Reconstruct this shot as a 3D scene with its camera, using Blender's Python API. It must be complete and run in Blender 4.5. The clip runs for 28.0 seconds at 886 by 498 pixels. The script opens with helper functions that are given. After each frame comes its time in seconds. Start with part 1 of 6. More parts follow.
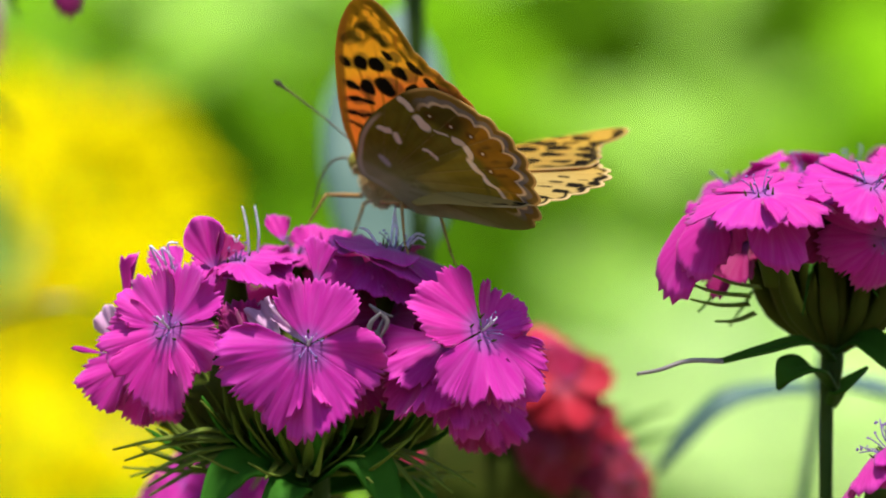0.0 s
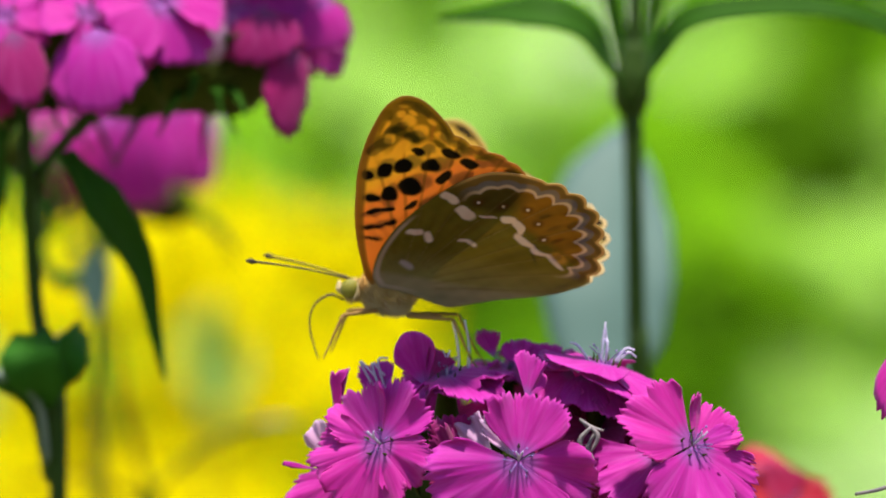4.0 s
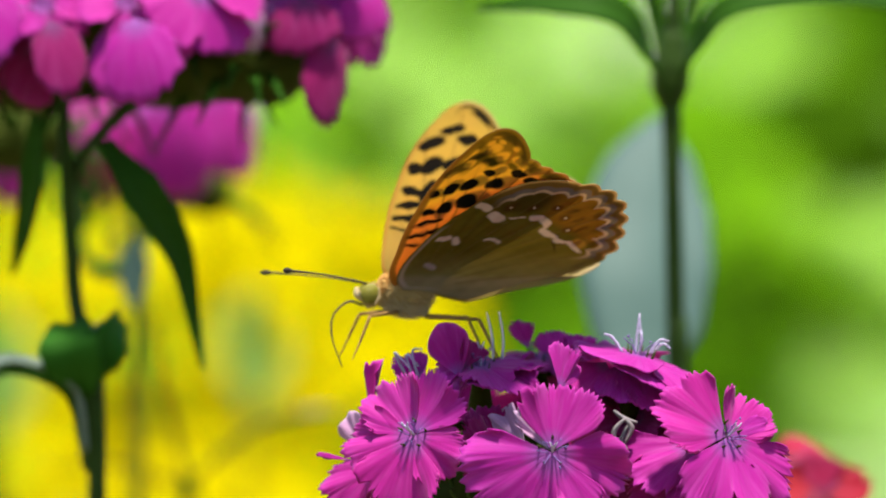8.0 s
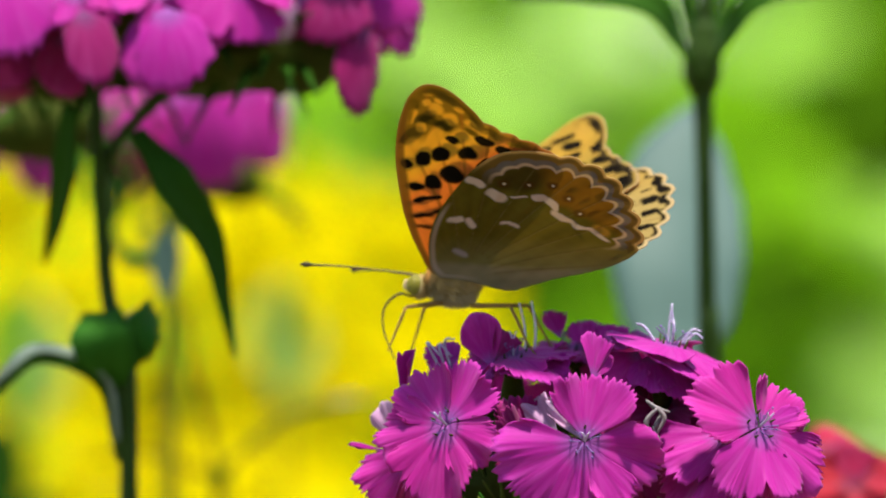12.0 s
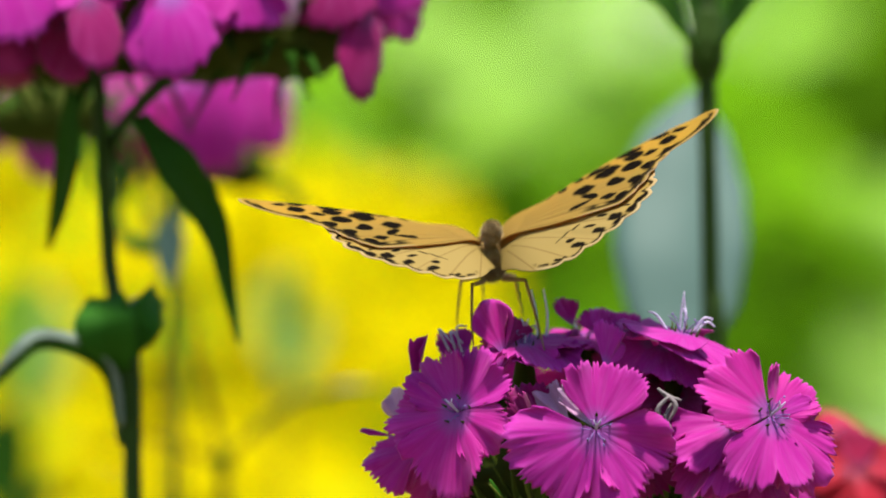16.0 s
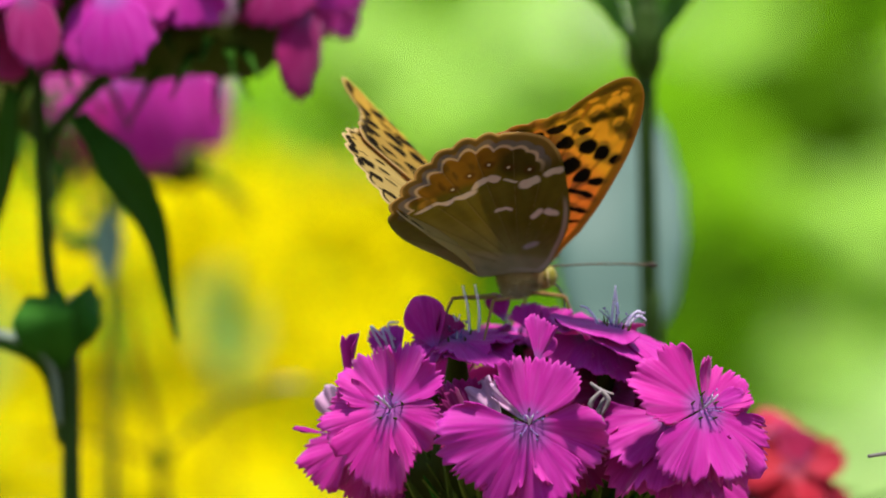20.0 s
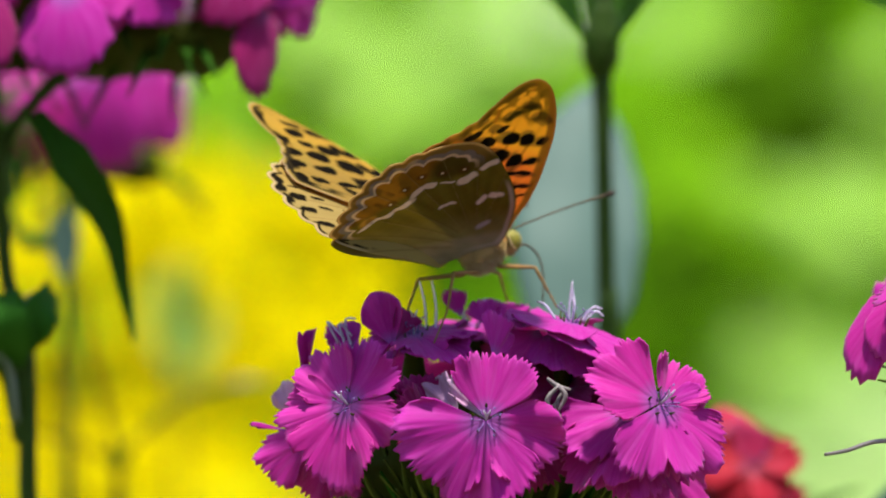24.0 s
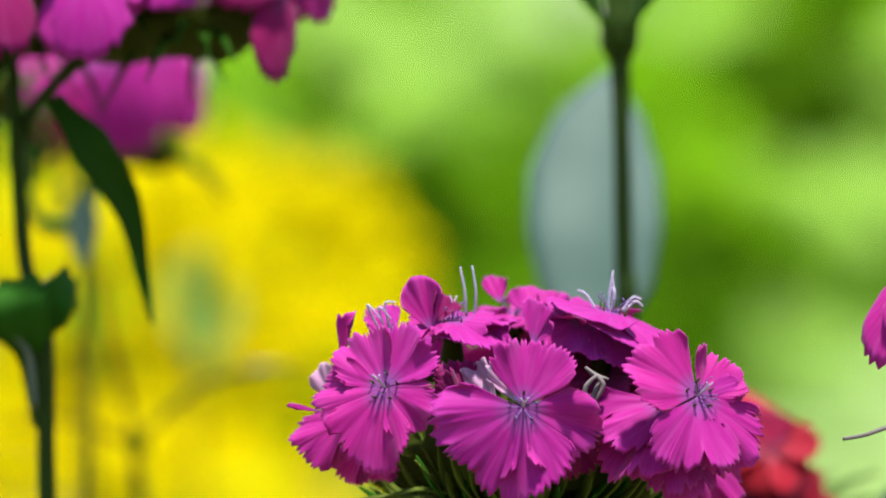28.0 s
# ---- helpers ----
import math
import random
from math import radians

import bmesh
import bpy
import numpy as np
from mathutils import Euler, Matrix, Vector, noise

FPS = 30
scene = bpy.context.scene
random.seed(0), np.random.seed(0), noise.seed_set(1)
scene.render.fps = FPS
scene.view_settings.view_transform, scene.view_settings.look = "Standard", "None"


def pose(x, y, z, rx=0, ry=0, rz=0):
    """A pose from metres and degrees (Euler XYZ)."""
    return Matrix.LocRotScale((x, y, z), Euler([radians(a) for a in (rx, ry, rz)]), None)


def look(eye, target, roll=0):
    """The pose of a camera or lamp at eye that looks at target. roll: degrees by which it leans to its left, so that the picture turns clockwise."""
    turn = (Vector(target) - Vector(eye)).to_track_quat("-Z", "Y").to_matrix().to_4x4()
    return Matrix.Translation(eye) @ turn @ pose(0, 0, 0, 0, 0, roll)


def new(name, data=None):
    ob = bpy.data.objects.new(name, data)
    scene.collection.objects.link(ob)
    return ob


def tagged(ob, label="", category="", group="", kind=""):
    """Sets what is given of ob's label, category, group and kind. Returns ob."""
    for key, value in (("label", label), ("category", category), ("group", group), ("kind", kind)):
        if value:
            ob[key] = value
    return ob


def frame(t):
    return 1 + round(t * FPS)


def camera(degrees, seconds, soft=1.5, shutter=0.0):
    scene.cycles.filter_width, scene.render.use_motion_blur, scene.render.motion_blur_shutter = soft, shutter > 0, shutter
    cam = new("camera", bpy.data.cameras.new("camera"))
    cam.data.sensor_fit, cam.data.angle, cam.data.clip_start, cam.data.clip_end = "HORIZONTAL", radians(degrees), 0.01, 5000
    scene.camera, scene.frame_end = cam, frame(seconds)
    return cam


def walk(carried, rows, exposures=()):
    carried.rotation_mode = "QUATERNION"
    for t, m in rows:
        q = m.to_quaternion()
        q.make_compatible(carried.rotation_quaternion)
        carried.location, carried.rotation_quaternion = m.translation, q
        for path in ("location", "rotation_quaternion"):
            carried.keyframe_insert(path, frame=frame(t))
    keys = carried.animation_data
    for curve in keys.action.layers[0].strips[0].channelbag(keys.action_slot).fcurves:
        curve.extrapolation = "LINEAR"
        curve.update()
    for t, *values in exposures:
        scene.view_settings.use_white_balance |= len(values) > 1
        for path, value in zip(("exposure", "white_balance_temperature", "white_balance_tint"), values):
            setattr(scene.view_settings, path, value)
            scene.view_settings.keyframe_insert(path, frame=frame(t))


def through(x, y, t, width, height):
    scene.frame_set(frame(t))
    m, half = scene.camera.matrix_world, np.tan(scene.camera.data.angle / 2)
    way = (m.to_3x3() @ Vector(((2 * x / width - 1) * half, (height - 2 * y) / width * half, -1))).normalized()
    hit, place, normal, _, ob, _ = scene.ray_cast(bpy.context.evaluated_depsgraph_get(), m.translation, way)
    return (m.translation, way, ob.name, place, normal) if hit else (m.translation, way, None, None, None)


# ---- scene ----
# A butterfly on a magenta sweet william head in a sunny garden bed, seen through a long lens.
EYE_POINT = (0.0, -1.425, 0.45)
cam = camera(6.0, 28.0, soft=2.0)
cam.data.dof.use_dof = True
cam.data.dof.focus_distance = 1.431
cam.data.dof.aperture_fstop = 11.0

# seconds, degrees turned to the left, degrees turned upwards
PAN = [
    (0, -1.945, -0.601), (0.5, -1.899, -0.582), (1, -1.834, -0.574), (1.5, -1.865, -0.467), (2, -1.463, -0.130),
    (2.5, -1.218, 0.034), (3, -1.038, 0.195), (3.5, -0.800, 0.241), (4, -0.469, 0.211), (4.5, -0.385, 0.163),
    (6.5, -0.103, 0.214), (7, -0.138, 0.146), (7.5, -0.176, 0.147), (8, -0.207, 0.138), (8.5, -0.207, 0.000),
    (9, -0.251, -0.107), (9.5, -0.201, -0.054), (10, -0.157, 0.006), (10.5, -0.056, 0.004), (11, 0.000, 0.000),
    (11.5, 0.011, 0.071), (13.5, 0.000, 0.046), (14, 0.019, 0.115), (14.5, 0.031, 0.065), (15, -0.015, 0.023),
    (15.5, -0.065, 0.011), (16, 0.034, -0.031), (16.5, 0.011, -0.088), (17, -0.011, -0.031), (17.5, -0.004, -0.023),
    (18, -0.098, 0.031), (18.5, -0.190, 0.094), (19, -0.201, 0.036), (19.5, -0.352, -0.004), (20, -0.383, -0.044),
    (20.5, -0.467, -0.050), (22.5, -0.517, -0.100), (23, -0.597, -0.260), (23.5, -0.674, -0.249), (24, -0.676, -0.056),
    (24.5, -0.569, -0.165), (25, -0.619, -0.126), (25.5, -0.534, -0.182), (26, -0.571, -0.318), (26.5, -0.553, -0.199),
    (27, -0.532, -0.159), (27.5, -0.544, -0.161), (28, -0.552, -0.161),
]
walk(cam, [(t, pose(*EYE_POINT, 90 + up, 0, left)) for t, left, up in PAN], exposures=[(0.0, 1.24), (4.0, 1.17), (9.0, 1.14), (28.0, 1.08)])

# ---- light ----
SUN_ELEVATION, SUN_TURN = 77.0, 168.0   # degrees; the sun stands almost overhead
world = bpy.data.worlds.new("world")
scene.world = world
world.use_nodes = True
wn = world.node_tree
sky = wn.nodes.new("ShaderNodeTexSky")
sky.sky_type = 'NISHITA'
sky.sun_disc = False
sky.sun_elevation = radians(SUN_ELEVATION)
sky.sun_rotation = radians(SUN_TURN)
wn.links.new(sky.outputs[0], wn.nodes["Background"].inputs[0])
wn.nodes["Background"].inputs[1].default_value = 0.13
sun = new("sun", bpy.data.lights.new("sun", 'SUN'))
sun.data.energy = 5.0
sun.data.angle = radians(5.0)   # thin haze softens the shadows
sun.data.color = (1.0, 0.95, 0.86)
se, st = radians(SUN_ELEVATION), radians(SUN_TURN)
sun.matrix_world = look((math.sin(st) * math.cos(se) * 9, math.cos(st) * math.cos(se) * 9, math.sin(se) * 9), (0, 0, 0))


# ---- materials ----
class Nodes:
    """A short hand for node trees."""

    def __init__(self, name):
        self.mat = bpy.data.materials.new(name)
        self.mat.use_nodes = True
        self.tree = self.mat.node_tree
        self.tree.nodes.clear()
        self.out = self.add("ShaderNodeOutputMaterial")

    def add(self, kind, **values):
        node = self.tree.nodes.new(kind)
        for key, value in values.items():
            setattr(node, key, value)
        return node

    def link(self, a, b):
        self.tree.links.new(a, b)

    def math(self, op, a, b=0.0):
        node = self.add("ShaderNodeMath", operation=op)
        for socket, value in ((node.inputs[0], a), (node.inputs[1], b)):
            if isinstance(value, (int, float)):
                socket.default_value = value
            else:
                self.link(value, socket)
        return node.outputs[0]

    def ramp(self, fac, stops):
        node = self.add("ShaderNodeValToRGB")
        while len(node.color_ramp.elements) < len(stops):
            node.color_ramp.elements.new(0.5)
        for element, (place, colour) in zip(node.color_ramp.elements, stops):
            element.position = place
            element.color = (*colour, 1)
        self.link(fac, node.inputs[0])
        return node.outputs[0]

    def mix(self, fac, a, b, how='MIX'):
        node = self.add("ShaderNodeMix", data_type='RGBA', blend_type=how)
        for socket, value in ((node.inputs[0], fac), (node.inputs[6], a), (node.inputs[7], b)):
            if isinstance(value, (int, float)):
                socket.default_value = value
            elif isinstance(value, tuple):
                socket.default_value = (*value, 1)
            else:
                self.link(value, socket)
        return node.outputs[2]

    def noise(self, scale, detail=3.0, rough=0.55, coords=None):
        node = self.add("ShaderNodeTexNoise")
        node.inputs["Scale"].default_value = scale
        node.inputs["Detail"].default_value = detail
        node.inputs["Roughness"].default_value = rough
        self.link(coords if coords is not None else self.coords(), node.inputs["Vector"])
        return node.outputs["Fac"]

    def coords(self):
        return self.add("ShaderNodeTexCoord").outputs["Object"]

    def split(self):
        node = self.add("ShaderNodeSeparateXYZ")
        self.link(self.coords(), node.inputs[0])
        return node.outputs

    def bump(self, height, strength, distance):
        node = self.add("ShaderNodeBump")
        node.inputs["Strength"].default_value = strength
        node.inputs["Distance"].default_value = distance
        self.link(height, node.inputs["Height"])
        return node.outputs[0]

    def surface(self, colour, rough=0.5, spec=0.4, through=0.0, through_colour=None, normal=None, sheen=0.0):
        """A principled surface, part of whose light passes through, as in leaves, petals and wings."""
        bsdf = self.add("ShaderNodeBsdfPrincipled")
        sockets = [bsdf.inputs["Base Color"]]
        bsdf.inputs["Roughness"].default_value = rough
        bsdf.inputs["Specular IOR Level"].default_value = spec
        bsdf.inputs["Sheen Weight"].default_value = sheen
        if normal is not None:
            self.link(normal, bsdf.inputs["Normal"])
        result = bsdf.outputs[0]
        if through:
            glow = self.add("ShaderNodeBsdfTranslucent")
            self.feed(through_colour if through_colour is not None else colour, glow.inputs[0])
            blend = self.add("ShaderNodeMixShader")
            blend.inputs[0].default_value = through
            self.link(result, blend.inputs[1])
            self.link(glow.outputs[0], blend.inputs[2])
            result = blend.outputs[0]
        self.feed(colour, sockets[0])
        self.link(result, self.out.inputs[0])
        return self.mat

    def feed(self, value, socket):
        if isinstance(value, tuple):
            socket.default_value = (*value, 1)
        else:
            self.link(value, socket)


def petal_material(name, body, edge, heart, through=0.35):
    """A petal in its own space: the claw at the origin, the blade along +x, 14 mm long."""
    n = Nodes(name)
    x, y, z = n.split()
    info = n.add("ShaderNodeObjectInfo").outputs["Random"]
    far = n.math('DIVIDE', n.math('SQRT', n.math('ADD', n.math('MULTIPLY', x, x), n.math('MULTIPLY', y, y))), 0.014)
    angle = n.math('ARCTAN2', y, x)

    def streaks(across, along):
        """Unevenness drawn out from the claw to the rim."""
        place = n.add("ShaderNodeCombineXYZ")
        n.link(n.math('MULTIPLY', angle, across), place.inputs[0])
        n.link(n.math('MULTIPLY', far, along), place.inputs[1])
        n.link(n.math('MULTIPLY', info, 37.0), place.inputs[2])
        return n.noise(1.0, 3.0, 0.6, place.outputs[0])

    fine, broad = streaks(26.0, 2.2), streaks(7.0, 1.4)
    heart_far = n.math('ADD', far, n.math('MULTIPLY', n.math('SUBTRACT', fine, 0.5), 0.22))
    colour = n.ramp(heart_far, [(0.0, heart), (0.14, heart), (0.34, body), (0.8, body), (1.0, edge)])
    dark, pale = tuple(c * 0.55 for c in body), tuple(c + 0.30 * (1 - c) * e for c, e in zip(edge, (0.7, 0.35, 0.7)))
    colour = n.mix(n.ramp(fine, [(0.38, (0.26,) * 3), (0.56, (0.0,) * 3)]), colour, dark)
    colour = n.mix(n.ramp(broad, [(0.44, (0.0,) * 3), (0.70, (0.20,) * 3)]), colour, pale)
    colour = n.mix(n.math('MULTIPLY', n.noise(420.0, 4.0), 0.2), colour, edge)
    hue = n.add("ShaderNodeHueSaturation")
    n.link(n.math('ADD', 0.488, n.math('MULTIPLY', info, 0.022)), hue.inputs["Hue"])
    n.link(n.math('ADD', 0.95, n.math('MULTIPLY', info, 0.11)), hue.inputs["Value"])
    n.link(colour, hue.inputs["Color"])
    normal = n.bump(n.math('ADD', n.math('MULTIPLY', fine, 2.0), n.math('ADD', broad, n.math('MULTIPLY', n.noise(1500.0), 0.5))), 0.15, 0.0003)
    return n.surface(hue.outputs[0], 0.6, 0.12, through, None, normal, 0.12)


def plain_material(name, a, b, scale, rough=0.5, through=0.0, spec=0.1, bump=0.0005):
    n = Nodes(name)
    big, fine = n.noise(scale), n.noise(scale * 7, 4.0)
    colour = n.mix(big, a, b)
    colour = n.mix(n.math('MULTIPLY', fine, 0.4), colour, tuple(0.6 * c for c in a))
    return n.surface(colour, rough, spec, through, None, n.bump(fine, 0.4, bump))


def leaf_material(name, a, b, through=0.4, rough=0.45, scale=30.0):
    """Foliage whose single leaves differ in tone."""
    n = Nodes(name)
    island = n.add("ShaderNodeNewGeometry").outputs["Random Per Island"]
    colour = n.mix(island, a, b)
    colour = n.mix(n.math('MULTIPLY', n.noise(scale, 4.0), 0.5), colour, tuple(0.65 * c for c in a))
    return n.surface(colour, rough, 0.0, through, None, n.bump(n.noise(scale * 8), 0.3, 0.0006))


def wing_material(name, through):
    n = Nodes(name)
    paint = n.add("ShaderNodeAttribute", attribute_name="scales").outputs["Color"]
    dust = n.noise(2600.0, 2.0)
    colour = n.mix(n.math('MULTIPLY', dust, 0.28), paint, n.mix(0.6, paint, (0.02, 0.015, 0.01)))
    colour = n.mix(n.math('MULTIPLY', n.noise(180.0), 0.22), colour, n.mix(0.5, paint, (0.9, 0.7, 0.4), 'MULTIPLY'))
    thin = n.add("ShaderNodeGamma")
    n.link(paint, thin.inputs[0])
    thin.inputs[1].default_value = 0.9   # a thin wing lets through more than it throws back
    return n.surface(colour, 0.75, 0.0, through, thin.outputs[0], n.bump(dust, 0.25, 0.0001))


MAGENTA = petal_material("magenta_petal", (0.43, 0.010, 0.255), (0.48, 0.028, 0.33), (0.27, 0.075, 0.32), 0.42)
# Darker magenta for inner and downturned petals; shade is in the colour.
SHADED_MAGENTA = petal_material("shaded_magenta_petal", (0.25, 0.003, 0.085), (0.30, 0.008, 0.13), (0.14, 0.03, 0.12), 0.35)
PALE = petal_material("pale_petal", (0.46, 0.24, 0.40), (0.54, 0.33, 0.49), (0.48, 0.36, 0.46))
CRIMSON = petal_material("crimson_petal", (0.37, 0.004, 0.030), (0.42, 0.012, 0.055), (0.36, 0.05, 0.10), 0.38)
# Dark copy of the crimson: shading of the lower flowers as colour.
SHADED_CRIMSON = petal_material("shaded_crimson_petal", (0.16, 0.002, 0.014), (0.22, 0.006, 0.03), (0.16, 0.02, 0.05), 0.3)
YELLOW = leaf_material("yellow_petal", (0.59, 0.485, 0.0004), (0.65, 0.53, 0.0008), 0.40, 0.9)
STAMEN = plain_material("stamen", (0.17, 0.09, 0.30), (0.27, 0.18, 0.42), 900.0, 0.5, 0.2)
STYLE = plain_material("style", (0.50, 0.42, 0.62), (0.66, 0.58, 0.74), 900.0, 0.5, 0.2)
WITHERED = plain_material("withered_petal", (0.36, 0.32, 0.32), (0.07, 0.05, 0.06), 260.0, 0.7, 0.2)
CALYX = plain_material("calyx", (0.034, 0.058, 0.006), (0.050, 0.046, 0.008), 160.0, 0.6, 0.15, 0.02)
STEM = plain_material("stem", (0.020, 0.044, 0.006), (0.036, 0.066, 0.011), 60.0, 0.5, 0.1, 0.06)
LEAF = plain_material("leaf", (0.016, 0.060, 0.004), (0.030, 0.085, 0.008), 70.0, 0.6, 0.25, 0.03)
FRESH = plain_material("fresh_leaf", (0.024, 0.105, 0.009), (0.038, 0.135, 0.013), 70.0, 0.6, 0.3, 0.03)
BLOOM_LEAF = plain_material("waxy_leaf", (0.16, 0.21, 0.16), (0.22, 0.27, 0.21), 90.0, 0.6, 0.2, 0.05)
BRACT = plain_material("bract", (0.095, 0.150, 0.018), (0.13, 0.16, 0.03), 120.0, 0.5, 0.2, 0.05)
# Lightest leaf green: strong sunlight is put into the colour.
SUN_BRIGHT_LEAF = leaf_material("sun_bright_leaf", (0.46, 0.64, 0.24), (0.56, 0.72, 0.30), 0.45, 0.45)
BLUE_LEAF = plain_material("glaucous_leaf", (0.060, 0.112, 0.096), (0.080, 0.136, 0.115), 18.0, 0.5, 0.2)
# Lit and shaded copies of one leaf green; light is put into the colour.
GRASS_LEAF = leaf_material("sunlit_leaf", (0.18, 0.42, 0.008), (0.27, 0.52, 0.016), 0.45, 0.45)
SHADE_LEAF = leaf_material("shade_green_leaf", (0.028, 0.078, 0.002), (0.052, 0.12, 0.003), 0.35, 0.5)
LIGHT_LEAF = leaf_material("lit_green_leaf", (0.32, 0.54, 0.10), (0.41, 0.62, 0.14), 0.45, 0.45)
# Unseen ground, kept pale so it bounces light up under the wings.
SOIL = plain_material("pale_bounce_ground", (0.17, 0.16, 0.07), (0.13, 0.11, 0.06), 3.0, 0.9, 0.0, 0.2, 0.01)
WING = wing_material("wing_scales", 0.57)
HIND_WING = wing_material("hindwing_scales", 0.47)
FUR = plain_material("fur", (0.33, 0.215, 0.075), (0.46, 0.33, 0.14), 420.0, 0.85, 0.0, 0.15, 0.0006)
PALE_FUR = plain_material("pale_fur", (0.42, 0.305, 0.145), (0.56, 0.44, 0.24), 420.0, 0.85, 0.0, 0.15, 0.0006)
COLLAR = plain_material("collar_fur", (0.52, 0.26, 0.06), (0.60, 0.36, 0.12), 420.0, 0.85, 0.0, 0.15, 0.0006)
EYE = plain_material("compound_eye", (0.15, 0.13, 0.012), (0.20, 0.18, 0.02), 900.0, 0.35, 0.0, 0.2)
LEG = plain_material("leg", (0.25, 0.14, 0.04), (0.16, 0.085, 0.025), 600.0, 0.5)
ANTENNA = plain_material("antenna", (0.05, 0.036, 0.02), (0.09, 0.06, 0.03), 600.0, 0.5)
DARK = plain_material("dark_tip", (0.02, 0.016, 0.012), (0.05, 0.035, 0.02), 600.0, 0.5)


# ---- mesh tools ----
def part(name, bm, material, parent=None, label=""):
    """Links a bmesh as one mesh object under a thing or a part."""
    data = bpy.data.meshes.new(name)
    bm.to_mesh(data)
    bm.free()
    return from_data(name, data, material, parent, label)


def from_data(name, data, material, parent=None, label="", m=None):
    for polygon in data.polygons:
        polygon.use_smooth = True
    if material is not None and not data.materials:
        data.materials.append(material)
    ob = new(name, data)
    if parent is not None:
        ob.parent = parent
    if m is not None:
        ob.matrix_basis = m
    if label:
        ob["label"] = label
    return ob


def thing(name, label, category, group="", kind="", at=(0, 0, 0)):
    ob = new(name)
    ob.empty_display_size = 0.01
    ob.location = at
    return tagged(ob, label, category, group, kind)


def curve_points(points, steps):
    """A smooth line through the points (Catmull-Rom)."""
    p = [Vector(q) for q in points]
    p = [2 * p[0] - p[1]] + p + [2 * p[-1] - p[-2]]
    out = []
    for a, b, c, d in zip(p, p[1:], p[2:], p[3:]):
        for i in range(steps):
            t = i / steps
            out.append(0.5 * (2 * b + (c - a) * t + (2 * a - 5 * b + 4 * c - d) * t * t + (3 * b - a - 3 * c + d) * t ** 3))
    return out + [p[-2]]


def tube(bm, points, radii, sides=8, steps=5):
    """A tapered round rod along a smooth line, closed at both ends."""
    line = curve_points(points, steps)
    count = len(line)
    rings = []
    up = Vector((0.31, 0.52, 0.79)).normalized()
    for i, place in enumerate(line):
        along = (line[min(i + 1, count - 1)] - line[max(i - 1, 0)]).normalized()
        side = along.cross(up)
        side = side.normalized() if side.length > 0.05 else along.orthogonal().normalized()
        other = along.cross(side)
        f = i / (count - 1) * (len(radii) - 1)
        k = min(int(f), len(radii) - 2)
        r = radii[k] + (radii[k + 1] - radii[k]) * (f - k)
        rings.append([bm.verts.new(place + r * (math.cos(a) * side + math.sin(a) * other))
                      for a in (2 * math.pi * j / sides for j in range(sides))])
    for a, b in zip(rings, rings[1:]):
        for j in range(sides):
            bm.faces.new((a[j], a[(j + 1) % sides], b[(j + 1) % sides], b[j]))
    bm.faces.new(rings[0][::-1])
    bm.faces.new(rings[-1])
    return bm


def rod(points, radii, sides=8, steps=5):
    return tube(bmesh.new(), points, radii, sides, steps)


def ball(bm, centre, radii, turn=None, u=16, v=10, rough=0.0):
    m = Matrix.Translation(centre) @ (turn if turn is not None else Matrix()) @ Matrix.Diagonal((*radii, 1))
    made = bmesh.ops.create_uvsphere(bm, u_segments=u, v_segments=v, radius=1.0)
    for vert in made["verts"]:
        q = vert.co * (1 + rough * noise.noise(vert.co * 3.1 + Vector(centre) * 900))
        vert.co = m @ q
    return bm


def shell(rows, thick):
    """A closed thin sheet over a grid of points; thick is measured along each point's normal."""
    nu, nv = len(rows), len(rows[0])
    bm = bmesh.new()
    top, low = [], []
    for i in range(nu):
        a, b = [], []
        for j in range(nv):
            du = rows[min(i + 1, nu - 1)][j] - rows[max(i - 1, 0)][j]
            dv = rows[i][min(j + 1, nv - 1)] - rows[i][max(j - 1, 0)]
            normal = du.cross(dv)
            normal = normal.normalized() if normal.length > 1e-12 else Vector((0, 0, 1))
            a.append(bm.verts.new(rows[i][j] + normal * thick / 2))
            b.append(bm.verts.new(rows[i][j] - normal * thick / 2))
        top.append(a)
        low.append(b)
    for i in range(nu - 1):
        for j in range(nv - 1):
            bm.faces.new((top[i][j], top[i + 1][j], top[i + 1][j + 1], top[i][j + 1]))
            bm.faces.new((low[i][j], low[i][j + 1], low[i + 1][j + 1], low[i + 1][j]))
    for i in range(nu - 1):
        bm.faces.new((top[i][0], low[i][0], low[i + 1][0], top[i + 1][0]))
        bm.faces.new((top[i][-1], top[i + 1][-1], low[i + 1][-1], low[i][-1]))
    for j in range(nv - 1):
        bm.faces.new((top[0][j], top[0][j + 1], low[0][j + 1], low[0][j]))
        bm.faces.new((top[-1][j], low[-1][j], low[-1][j + 1], top[-1][j + 1]))
    return bm


def blade(points, widths, normal=(0, -1, 0), thick=0.0006, fold=0.25, across=7, steps=6):
    """A leaf blade along a smooth line, folded a little along its midrib."""
    line = curve_points(points, steps)
    count = len(line)
    rows = []
    nv = Vector(normal).normalized()
    for i, place in enumerate(line):
        along = (line[min(i + 1, count - 1)] - line[max(i - 1, 0)]).normalized()
        side = along.cross(nv).normalized()
        face = side.cross(along).normalized()
        f = i / (count - 1) * (len(widths) - 1)
        k = min(int(f), len(widths) - 2)
        w = widths[k] + (widths[k + 1] - widths[k]) * (f - k)
        rows.append([place + side * w * s + face * w * fold * (abs(s) - 0.4) for s in np.linspace(-1, 1, across)])
    return shell(rows, thick)


def local(origin, *points):
    return [Vector(p) - Vector(origin) for p in points]


